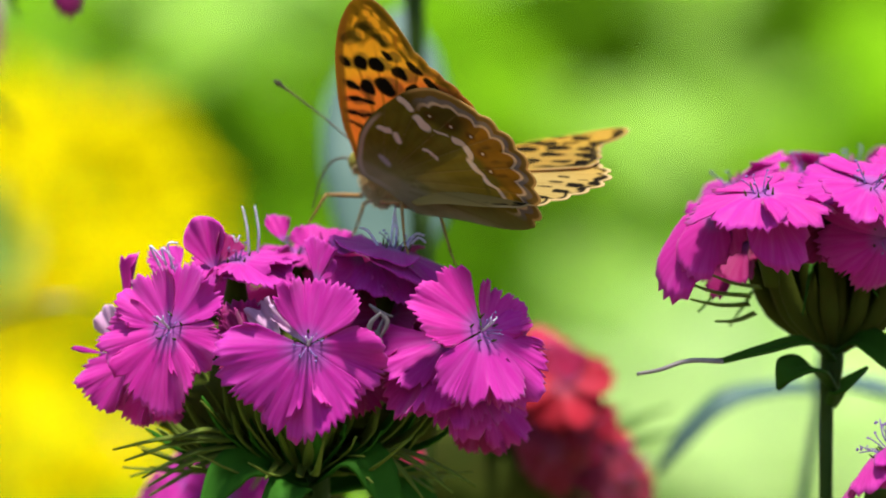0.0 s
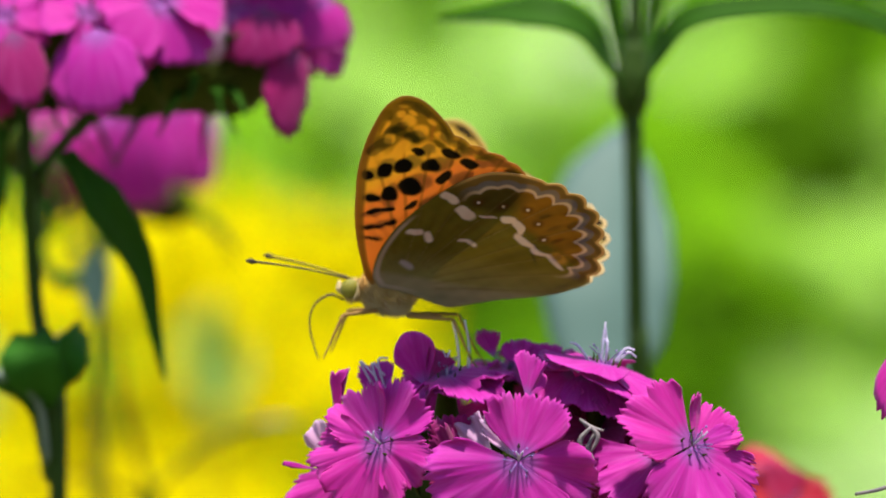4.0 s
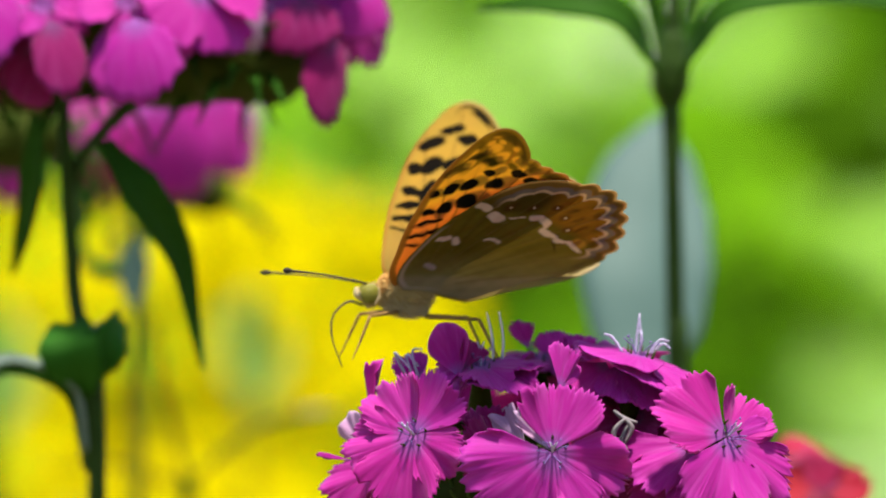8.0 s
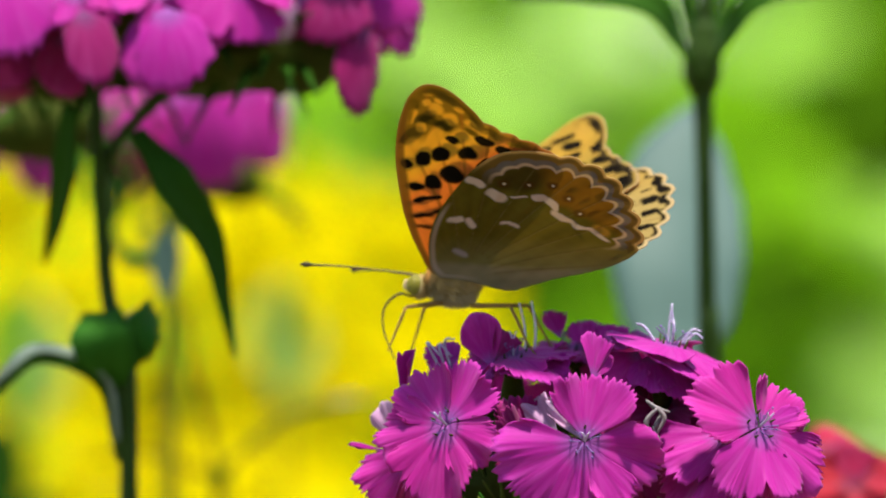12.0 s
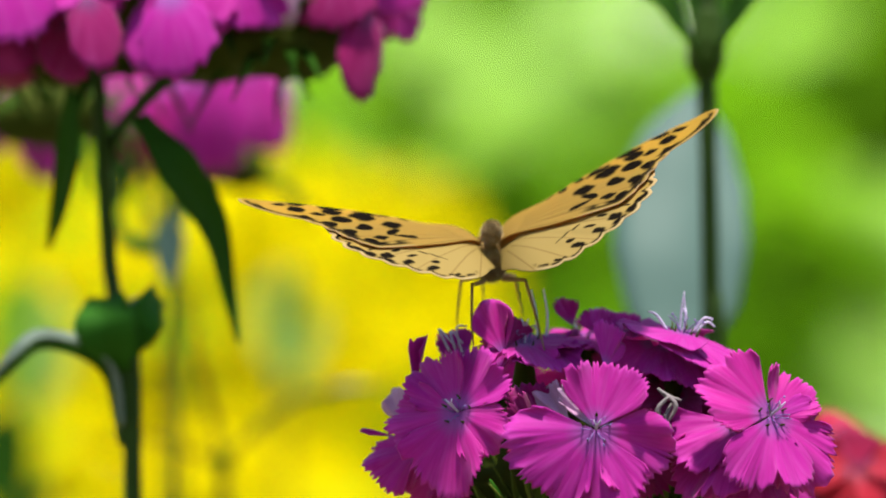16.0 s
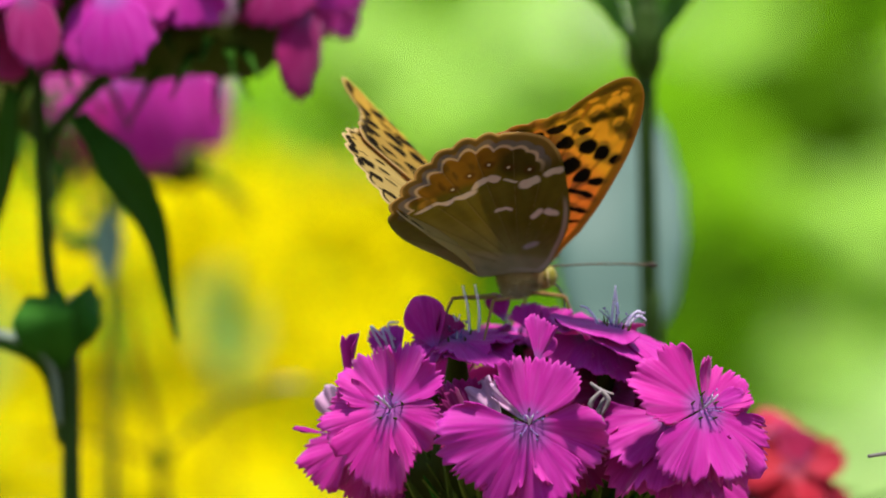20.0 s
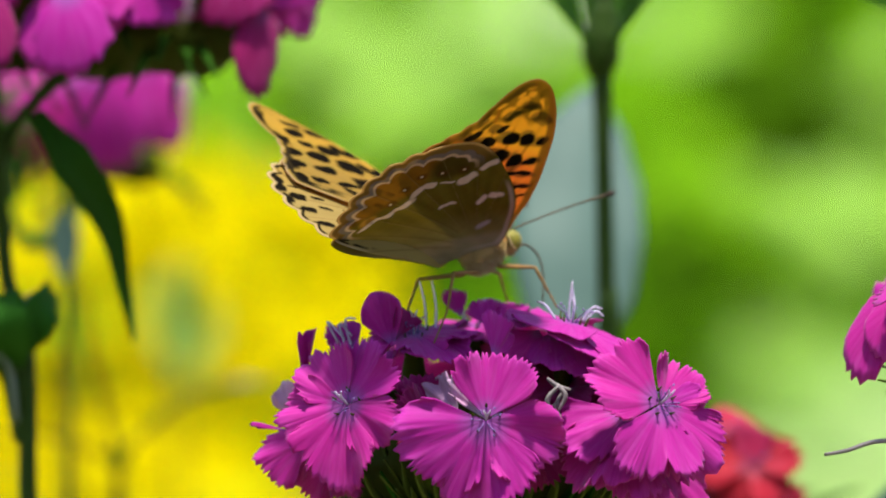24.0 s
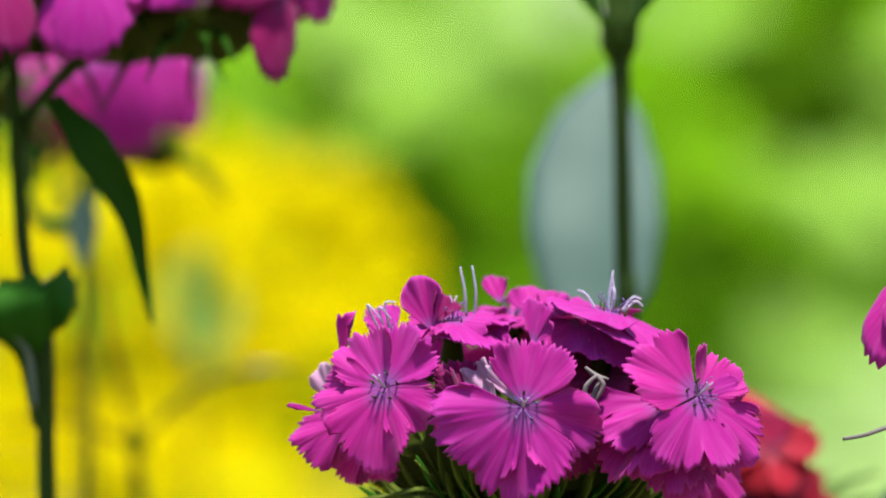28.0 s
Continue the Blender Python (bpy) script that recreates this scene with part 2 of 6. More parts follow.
# ---- ground and far foliage ----
bm = bmesh.new()
for i, (x0, x1) in enumerate([(-300, -6), (-6, 6), (6, 300)]):
    for y0, y1 in [(-300, -3), (-3, 12), (12, 900)]:
        n = 24 if i == 1 and y0 == -3 else 2
        grid = [[bm.verts.new((x0 + (x1 - x0) * a / n, y0 + (y1 - y0) * b / n, 0)) for b in range(n + 1)] for a in range(n + 1)]
        for a in range(n):
            for b in range(n):
                bm.faces.new((grid[a][b], grid[a + 1][b], grid[a + 1][b + 1], grid[a][b + 1]))
bmesh.ops.remove_doubles(bm, verts=bm.verts, dist=1e-4)
tagged(part("ground", bm, SOIL), "garden ground out of view, pale to bounce light upward", "ground", kind="structure")


def foliage(name, spots, size, material, label, category, facing=(0, -0.55, 0.8), spread=0.7, seed=1, wide=0.42, group=""):
    """Many single leaves in one mesh: each a folded, pointed blade at one of the spots."""
    rnd = np.random.RandomState(seed)
    t = np.linspace(0, 1, 6)
    w = np.array([0.05, 0.75, 1.0, 0.86, 0.5, 0.02]) * wide
    base = np.concatenate([np.stack([t, -w, 0.10 * t * (1 - t) + 0.12 * w], 1), np.stack([t, 0 * w, 0.35 * t * (1 - t) - 0.02], 1),
                           np.stack([t, w, 0.10 * t * (1 - t) + 0.12 * w], 1)])
    quads = [(r * 6 + i, r * 6 + i + 1, (r + 1) * 6 + i + 1, (r + 1) * 6 + i) for r in (0, 1) for i in range(5)]
    verts, faces = [], []
    for k, spot in enumerate(spots):
        normal = Vector(facing) + spread * Vector(rnd.uniform(-1, 1, 3))
        turn = normal.to_track_quat('Z', 'X').to_matrix() @ Matrix.Rotation(rnd.uniform(0, 6.28), 3, 'Z')
        s = (size if np.isscalar(size) else size[k]) * rnd.uniform(0.7, 1.25)
        placed = (base - (0.5, 0, 0)) * s @ np.array(turn).T + np.array(spot[:3])
        faces += [tuple(k * 18 + v for v in q) for q in quads]
        verts.append(placed)
    data = bpy.data.meshes.new(name)
    data.from_pydata(np.concatenate(verts).tolist(), [], faces)
    ob = from_data(name, data, material)
    return tagged(ob, label, category, group, "stuff")


# a hedge that closes the garden behind the bed, and a lower one behind the camera
def hedge_spots(n, x0, x1, y0, y1, z0, z1, seed):
    r = np.random.RandomState(seed)
    return np.stack([r.uniform(x0, x1, n), r.uniform(y0, y1, n), r.uniform(z0, z1, n)], 1)


foliage("far_hedge", hedge_spots(5200, -3.4, 3.4, 5.2, 6.0, 0.0, 2.4, 11), 0.15, SHADE_LEAF, "dense dark green hedge closing the garden", "hedge", seed=12)
foliage("near_hedge", hedge_spots(900, -4.0, 4.0, -5.2, -4.4, 0.0, 1.3, 13), 0.22, SHADE_LEAF, "low dark green hedge across the path", "hedge", (0, 0.5, 0.8), seed=14)


# shrubs behind the bed, light and shade in their colour: x, z, leaf length, number of leaves, spread
def clump(name, y, rows, material, label, seed, facing=(0, -0.55, 0.8), spread=0.55, slope=0.0):
    r = np.random.RandomState(seed)
    spots, sizes = [], []
    for x, z, size, count, reach in rows:
        for _ in range(count):
            spots.append((x + r.normal(0, reach), y + r.normal(0, 0.06) + slope * (z - 0.37), z + r.normal(0, reach * 0.8)))
            sizes.append(size)
    # the same growth down to the ground
    x0, x1 = min(q[0] for q in rows), max(q[0] for q in rows)
    for _ in range(int(260 * (x1 - x0) + 60)):
        spots.append((r.uniform(x0 - 0.04, x1 + 0.04), y + r.normal(0, 0.06), r.uniform(0.0, 0.27)))
        sizes.append(0.045)
    return foliage(name, spots, sizes, material, label, "shrub", facing, spread, seed + 1)


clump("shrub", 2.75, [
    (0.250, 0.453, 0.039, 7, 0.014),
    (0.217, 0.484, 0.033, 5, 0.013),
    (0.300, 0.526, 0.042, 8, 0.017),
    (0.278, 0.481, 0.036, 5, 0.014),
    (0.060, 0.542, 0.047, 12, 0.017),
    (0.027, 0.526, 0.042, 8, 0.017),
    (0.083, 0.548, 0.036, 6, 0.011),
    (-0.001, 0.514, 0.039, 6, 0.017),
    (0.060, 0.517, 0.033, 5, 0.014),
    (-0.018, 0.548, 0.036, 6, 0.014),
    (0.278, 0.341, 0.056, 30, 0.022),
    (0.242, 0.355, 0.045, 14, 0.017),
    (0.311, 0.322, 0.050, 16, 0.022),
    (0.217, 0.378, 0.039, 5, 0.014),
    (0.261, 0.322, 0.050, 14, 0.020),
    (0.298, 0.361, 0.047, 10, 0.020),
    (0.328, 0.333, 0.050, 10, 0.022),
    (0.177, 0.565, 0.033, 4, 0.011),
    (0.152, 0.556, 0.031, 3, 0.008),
], LIGHT_LEAF, "leafy shrub with sunlight put into its light green leaves", 31)
# Brightest corner of the shrubs, lit by its leaf colour.
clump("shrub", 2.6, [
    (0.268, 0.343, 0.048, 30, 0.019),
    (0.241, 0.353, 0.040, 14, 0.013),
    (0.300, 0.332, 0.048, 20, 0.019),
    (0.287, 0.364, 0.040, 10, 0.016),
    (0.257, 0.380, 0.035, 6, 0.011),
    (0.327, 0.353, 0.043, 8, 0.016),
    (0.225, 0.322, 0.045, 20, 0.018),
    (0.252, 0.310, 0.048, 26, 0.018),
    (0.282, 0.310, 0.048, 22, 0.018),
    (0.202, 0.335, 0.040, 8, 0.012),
], SUN_BRIGHT_LEAF, "low shrub with strong sunlight put into its pale green colour", 36, (0, -0.35, 0.95), 0.4, 3.0)
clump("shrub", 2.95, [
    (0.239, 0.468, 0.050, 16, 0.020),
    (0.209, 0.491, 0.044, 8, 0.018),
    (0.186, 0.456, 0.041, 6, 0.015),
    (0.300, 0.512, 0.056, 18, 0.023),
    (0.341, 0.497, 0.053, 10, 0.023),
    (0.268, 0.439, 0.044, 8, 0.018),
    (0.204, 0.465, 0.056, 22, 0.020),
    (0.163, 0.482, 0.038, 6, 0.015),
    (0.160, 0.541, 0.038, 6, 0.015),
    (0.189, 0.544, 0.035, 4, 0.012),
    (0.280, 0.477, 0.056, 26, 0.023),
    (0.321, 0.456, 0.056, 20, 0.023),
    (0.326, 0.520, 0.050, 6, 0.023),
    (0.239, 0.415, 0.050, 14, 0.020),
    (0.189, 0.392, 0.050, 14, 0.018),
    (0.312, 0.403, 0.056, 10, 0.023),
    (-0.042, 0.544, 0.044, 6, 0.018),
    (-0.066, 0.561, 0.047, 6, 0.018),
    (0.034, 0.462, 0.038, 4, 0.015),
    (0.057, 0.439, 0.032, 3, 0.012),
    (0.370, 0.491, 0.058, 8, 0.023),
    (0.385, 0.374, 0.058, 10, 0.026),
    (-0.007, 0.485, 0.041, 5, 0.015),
], GRASS_LEAF, "leafy shrub with sunlight put into its yellow-green leaves", 41)
# Dark leaf clumps stand in for shaded gaps between the shrubs.
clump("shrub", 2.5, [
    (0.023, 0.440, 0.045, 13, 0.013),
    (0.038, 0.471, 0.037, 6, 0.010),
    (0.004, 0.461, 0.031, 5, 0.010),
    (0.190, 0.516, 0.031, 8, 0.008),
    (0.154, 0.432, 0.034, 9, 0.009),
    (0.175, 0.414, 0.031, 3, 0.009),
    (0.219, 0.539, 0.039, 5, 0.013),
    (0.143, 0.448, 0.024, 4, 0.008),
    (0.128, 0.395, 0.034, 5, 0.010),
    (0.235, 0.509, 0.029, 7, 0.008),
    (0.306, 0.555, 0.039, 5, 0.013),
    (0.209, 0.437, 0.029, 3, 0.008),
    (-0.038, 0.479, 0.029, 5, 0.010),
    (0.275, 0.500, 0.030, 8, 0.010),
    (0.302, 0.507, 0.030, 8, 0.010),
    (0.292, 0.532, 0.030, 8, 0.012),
], SHADE_LEAF, "leaf clump with shade put into its dark green colour", 51, (0, -0.8, 0.3))
# Nearer dark clumps, likewise shade put into leaf colour.
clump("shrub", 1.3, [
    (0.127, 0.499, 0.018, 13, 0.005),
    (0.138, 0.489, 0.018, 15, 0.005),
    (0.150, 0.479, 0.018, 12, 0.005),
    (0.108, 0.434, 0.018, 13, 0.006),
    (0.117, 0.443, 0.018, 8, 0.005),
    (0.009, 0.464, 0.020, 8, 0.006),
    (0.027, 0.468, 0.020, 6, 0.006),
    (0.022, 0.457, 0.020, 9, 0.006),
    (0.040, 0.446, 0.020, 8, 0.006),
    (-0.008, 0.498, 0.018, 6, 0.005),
], SHADE_LEAF, "leaf clump before the shrubs with shade put into its dark green", 91, (0, -0.8, 0.3))
clump("shrub", 1.08, [
    (-0.128, 0.428, 0.010, 5, 0.004),
    (-0.055, 0.430, 0.010, 5, 0.004),
    (-0.089, 0.457, 0.008, 4, 0.004),
    (-0.125, 0.390, 0.008, 3, 0.003),
    (-0.076, 0.452, 0.008, 4, 0.004),
    (-0.116, 0.452, 0.010, 6, 0.005),
], GRASS_LEAF, "thin green shoots standing before the yellow flowers", 81)
foliage("undergrowth", hedge_spots(2600, -1.6, 1.6, 3.4, 4.3, 0.0, 1.15, 61), 0.09, GRASS_LEAF, "dense green undergrowth behind the flower bed", "undergrowth", seed=62)


# ---- yellow flowers behind the bed ----
def yellow_flowers(name, y, rows, seed):
    """A drift of small five-petalled yellow flowers over patches: x, z, reach in x, reach in z, weight."""
    r = np.random.RandomState(seed)
    verts, faces = [], []
    step = 0.0115
    x0, x1 = min(q[0] - q[2] for q in rows), max(q[0] + q[2] for q in rows)
    z0, z1 = min(q[1] - q[3] for q in rows), max(q[1] + q[3] for q in rows)
    for across in range(int((x1 - x0) / step)):
        for row in range(int((z1 - z0) / step)):
            px, up = x0 + (across + r.uniform(0, 1)) * step, z0 + (row + r.uniform(0, 1)) * step
            if min(((px - x) / rx) ** 2 + ((up - z) / rz) ** 2 for x, z, rx, rz, _ in rows) > r.uniform(0.8, 1.05):
                continue
            centre = Vector((px, y + (up - 0.42) * 1.1 + r.normal(0, 0.012), up))
            normal = Vector((r.uniform(-0.45, 0.45), -0.35 + r.uniform(-0.4, 0.4), 0.85))
            turn = normal.to_track_quat('Z', 'X').to_matrix()
            size = r.uniform(0.015, 0.022)
            for k in range(5):
                b, n = k * 2 * math.pi / 5, len(verts)
                for rad, off, lift in ((0.1, 0, 0.0), (0.7, -0.42, 0.12), (1.0, -0.2, 0.05), (1.0, 0.2, 0.05), (0.7, 0.42, 0.12)):
                    verts.append(tuple(centre + turn @ Vector((rad * math.cos(b + off) * size, rad * math.sin(b + off) * size, lift * size))))
                faces.append(tuple(range(n, n + 5)))
    data = bpy.data.meshes.new(name)
    data.from_pydata(verts, [], faces)
    return tagged(from_data(name, data, YELLOW), "drift of small bright yellow flowers in full bloom", "flowers", kind="stuff")


yellow_flowers("yellow_flowers", 1.22, [
    (-0.107, 0.415, 0.074, 0.058, 620),
    (-0.064, 0.415, 0.067, 0.053, 640),
    (-0.033, 0.429, 0.046, 0.041, 480),
    (-0.174, 0.429, 0.058, 0.067, 330),
    (-0.025, 0.450, 0.021, 0.023, 130),
    (-0.050, 0.463, 0.019, 0.018, 80),
    (-0.004, 0.432, 0.014, 0.023, 120),
    (-0.086, 0.369, 0.088, 0.035, 420),
    (-0.156, 0.387, 0.074, 0.028, 420),
    (-0.213, 0.376, 0.053, 0.028, 200),
    (-0.121, 0.401, 0.053, 0.021, 220),
    (-0.223, 0.413, 0.053, 0.062, 220),
    (-0.139, 0.369, 0.106, 0.046, 1),
    (-0.093, 0.454, 0.035, 0.021, 180),
], 71)
foliage("yellow_flower_leaves", [(r[0], r[1] + 0.02, r[2]) for r in hedge_spots(420, -0.42, -0.02, 1.3, 1.5, 0.05, 0.42, 72)], 0.035, GRASS_LEAF,
        "green leaves between the yellow flowers", "leaves", seed=73, wide=0.2)
# slender plants standing between the bed and the yellow flowers: stems with their radius, leaves with their widths
for stems, leaves in [
    ([(((-0.0538, 0.22, 0.2849), (-0.0538, 0.22, 0.3949), (-0.053, 0.22, 0.4367), (-0.0538, 0.22, 0.4504), (-0.0571, 0.22, 0.4501), (-0.0621, 0.22, 0.4507), (-0.065, 0.22, 0.4548), (-0.0648, 0.22, 0.4609), (-0.0621, 0.22, 0.465)), 0.0011),
      (((-0.0538, 0.22, 0.4504), (-0.0519, 0.22, 0.4554), (-0.0514, 0.22, 0.4609), (-0.0538, 0.22, 0.465)), 0.0009)],
     [(((-0.0532, 0.2, 0.4423), (-0.0536, 0.2, 0.4471), (-0.0534, 0.2, 0.4515), (-0.0521, 0.2, 0.4558)), (0.0006, 0.0026, 0.003, 0.0004), BLUE_LEAF),
      (((-0.0641, 0.23, 0.4507), (-0.0597, 0.23, 0.4493), (-0.0542, 0.23, 0.4499)), (0.0004, 0.0016, 0.0004), LEAF),
      (((-0.0671, 0.25, 0.4667), (-0.0649, 0.25, 0.4639), (-0.0649, 0.25, 0.4577)), (0.003, 0.0034, 0.0004), LEAF),
      (((-0.0548, 0.25, 0.4667), (-0.0531, 0.25, 0.4622), (-0.0548, 0.25, 0.4555)), (0.003, 0.003, 0.0004), LEAF)]),
    ([(((-0.0435, 0.3, 0.2654), (-0.0443, 0.3, 0.3807), (-0.0455, 0.3, 0.3968), (-0.0463, 0.3, 0.4049)), 0.0012),
      (((-0.0463, 0.3, 0.4049), (-0.0403, 0.3, 0.4112), (-0.0311, 0.3, 0.4181), (-0.0196, 0.3, 0.4208), (-0.0115, 0.3, 0.421)), 0.0007),
      (((-0.0463, 0.3, 0.4049), (-0.053, 0.3, 0.4078), (-0.0611, 0.3, 0.4104), (-0.0714, 0.3, 0.4097)), 0.0006),
      (((-0.0463, 0.3, 0.4049), (-0.0481, 0.3, 0.4153), (-0.0513, 0.3, 0.4279), (-0.053, 0.3, 0.4406)), 0.0007)],
     [(((-0.0472, 0.29, 0.404), (-0.0458, 0.29, 0.4069), (-0.044, 0.29, 0.404)), (0.0006, 0.0018, 0.0006), LEAF),
      (((-0.0265, 0.3, 0.4193), (-0.0207, 0.3, 0.4213), (-0.0138, 0.3, 0.421)), (0.0003, 0.0007, 0.0002), BLOOM_LEAF)]),
    ([(((-0.0411, 0.7, 0.1942), (-0.0411, 0.7, 0.3788), (-0.0418, 0.7, 0.4157), (-0.0408, 0.7, 0.4385)), 0.0008)],
     [(((-0.0426, 0.7, 0.4186), (-0.0447, 0.7, 0.4271), (-0.044, 0.7, 0.437), (-0.0404, 0.7, 0.4441)), (0.001, 0.0036, 0.0036, 0.0006), LIGHT_LEAF),
      (((-0.0382, 0.55, 0.4287), (-0.0366, 0.55, 0.434), (-0.0353, 0.55, 0.4406), (-0.0359, 0.55, 0.4446)), (0.0006, 0.0014, 0.0014, 0.0004), FRESH),
      (((-0.0418, 0.7, 0.4129), (-0.0376, 0.7, 0.4214), (-0.034, 0.7, 0.4271), (-0.0326, 0.7, 0.4342)), (0.001, 0.0036, 0.003, 0.0005), LIGHT_LEAF)]),
    ([(((-0.1059, 0.7, 0.1942), (-0.1059, 0.7, 0.3788), (-0.1059, 0.7, 0.4157), (-0.105, 0.7, 0.4385)), 0.0012)],
     [(((-0.1065, 0.7, 0.4072), (-0.1093, 0.7, 0.4214), (-0.1086, 0.7, 0.4356), (-0.1065, 0.7, 0.4441)), (0.001, 0.0066, 0.0066, 0.0006), GRASS_LEAF),
      (((-0.1059, 0.7, 0.4072), (-0.1022, 0.7, 0.4186), (-0.1011, 0.7, 0.4299), (-0.1015, 0.7, 0.4399)), (0.001, 0.0066, 0.006, 0.0006), LIGHT_LEAF),
      (((-0.0959, 0.45, 0.3897), (-0.099, 0.45, 0.3997), (-0.0977, 0.45, 0.4085), (-0.0952, 0.45, 0.4135)), (0.002, 0.006, 0.005, 0.0006), LEAF),
      (((-0.0959, 0.45, 0.3897), (-0.0921, 0.45, 0.3934), (-0.0889, 0.45, 0.3953), (-0.0864, 0.45, 0.3947)), (0.001, 0.003, 0.002, 0.0004), LEAF)]),
]:
    root = stems[0][0][0]
    holder = thing("slender_plant", "slender green plant with small leaves before the yellow flowers", "plant", "slender plants", at=(root[0], root[1], 0))
    base = (root[0], root[1], 0)
    for line, radius in stems:
        part("stem", rod(local(base, *line), [radius] * (len(line) - 1) + [radius * 0.6], 8, 6), STEM, holder)
    for line, widths, mat in leaves:
        part("leaf", blade(local(base, *line), widths, normal=(0.1, -0.9, 0.4)), mat, holder)


# ---- sweet williams ----
def petal_bm(seed, cup, droop, wave, length=0.014, half=36.0, fold=0.0, rounded=0.13, jag=1.0, teeth=12, per_tooth=2, nr=9):
    """One toothed, ribbed petal: claw at the origin, blade along +x. The rim carries uneven pointed teeth."""
    r = random.Random(seed)
    stops = [0.0]
    for _ in range(teeth):
        stops.append(stops[-1] + r.uniform(0.45, 1.7))
    stops = [2 * q / stops[-1] - 1 for q in stops]
    depth = [jag * r.choice((0.02, 0.05, 0.06, 0.08, 0.10, 0.14)) for _ in range(teeth + 1)]
    cleft, split = r.uniform(-0.6, 0.6), r.uniform(0.03, 0.12)
    curls = [r.uniform(-0.55, 0.75), r.uniform(-0.55, 0.75)]
    skew, phase = r.uniform(-0.06, 0.06), r.uniform(0, 6.28)
    columns = []
    for k in range(teeth):
        for i in range(per_tooth):
            f = i / per_tooth
            columns.append((stops[k] + (stops[k + 1] - stops[k]) * f, abs(2 * f - 1) * (depth[k] if f < 0.5 else depth[k + 1])))
    columns.append((1.0, depth[-1]))
    rows = []
    for i in range(nr):
        s = i / (nr - 1)
        row = []
        for q, notch in columns:
            rad = 0.012 + 0.988 * s
            rim = 1 - rounded * q * q - 0.9 * rounded * q ** 6 - notch + skew * q + 0.055 * math.sin(q * 4.1 + seed * 1.7)
            rim -= split * jag * max(0.0, 1 - abs(q - cleft) / 0.10)
            rad *= 1 + (rim - 1) * s ** 2
            a = radians(half) * q * (1.02 + 0.16 * math.sin(math.pi * s ** 0.8 * 0.78))
            z = cup * rad + droop * rad * rad + wave * s * s * (0.24 * math.sin(q * 3.4 + phase) + 0.09 * math.sin(q * 8.3 + 2 * phase))
            z += 0.005 * math.cos(q * 17 + seed) * min(1, 2 * s) * (1 - 0.5 * s) + fold * abs(q) ** 1.5 * s
            z += wave * curls[q > 0] * max(0.0, abs(q) - 0.35) ** 2 * s * s   # the side edges curl
            z += wave * s ** 4 * 0.07 * math.sin(q * 13 + 3 * phase)   # the rim is ruffled
            row.append(Vector((rad * math.cos(a), rad * math.sin(a), z)) * length)
        rows.append(row)
    return shell(rows, 0.00022)


def petal_data(name, material, *args, **kw):
    bm = petal_bm(*args, **kw)
    data = bpy.data.meshes.new(name)
    bm.to_mesh(data)
    bm.free()
    data.materials.append(material)
    return data


PETALS = {}
# The "deep" kind is magenta with shade put into its colour.
PETAL_MATERIALS = {"magenta": MAGENTA, "deep": SHADED_MAGENTA, "pale": PALE, "crimson": CRIMSON, "shaded_crimson": SHADED_CRIMSON}
for kind, material in PETAL_MATERIALS.items():
    PETALS[kind, "flat"] = [petal_data("petal", material, k, 0.10, -0.15 - 0.07 * k, 0.15 + 0.06 * k, half=35 + 2 * k) for k in range(5)]
    PETALS[kind, "broad"] = [petal_data("petal", material, 30 + k, 0.05, -0.22 - 0.08 * k, 0.12, half=54, rounded=0.36, jag=0.7, teeth=10) for k in range(3)]
    PETALS[kind, "cup"] = [petal_data("petal", material, 10 + k, 0.95, -0.25, 0.16, fold=0.15) for k in range(3)]
    PETALS[kind, "reflex"] = [petal_data("petal", material, 20 + k, 0.12, -0.55, 0.12) for k in range(3)]


def stamen_data(seed, length=0.0042):
    r = random.Random(seed)
    bm = rod([(0, 0, 0), (0.12 * length, 0.05 * length, 0.5 * length), (r.uniform(0.1, 0.5) * length, r.uniform(-0.2, 0.2) * length, length)],
             [0.00017, 0.00014, 0.00012], 5, 3)
    ball(bm, (r.uniform(0.2, 0.4) * length, 0, length), (0.00040, 0.00026, 0.00026), u=6, v=4)
    data = bpy.data.meshes.new("stamen")
    bm.to_mesh(data)
    bm.free()
    data.materials.append(STAMEN)
    return data


STAMENS = [stamen_data(k) for k in range(4)]


def calyx_data():
    bm = rod([(0, 0, -0.0016), (0, 0, -0.008), (0, 0, -0.017)], [0.0012, 0.0022, 0.0014], 10, 4)
    for k in range(5):
        a = k * 1.2566 + 0.3
        tube(bm, [(0.0017 * math.cos(a), 0.0017 * math.sin(a), -0.003), (0.0026 * math.cos(a), 0.0026 * math.sin(a), 0.0015)], [0.0006, 0.0001], 5, 3)
    data = bpy.data.meshes.new("blossom")
    bm.to_mesh(data)
    bm.free()
    data.materials.append(CALYX)
    return data


CALYX_DATA = calyx_data()


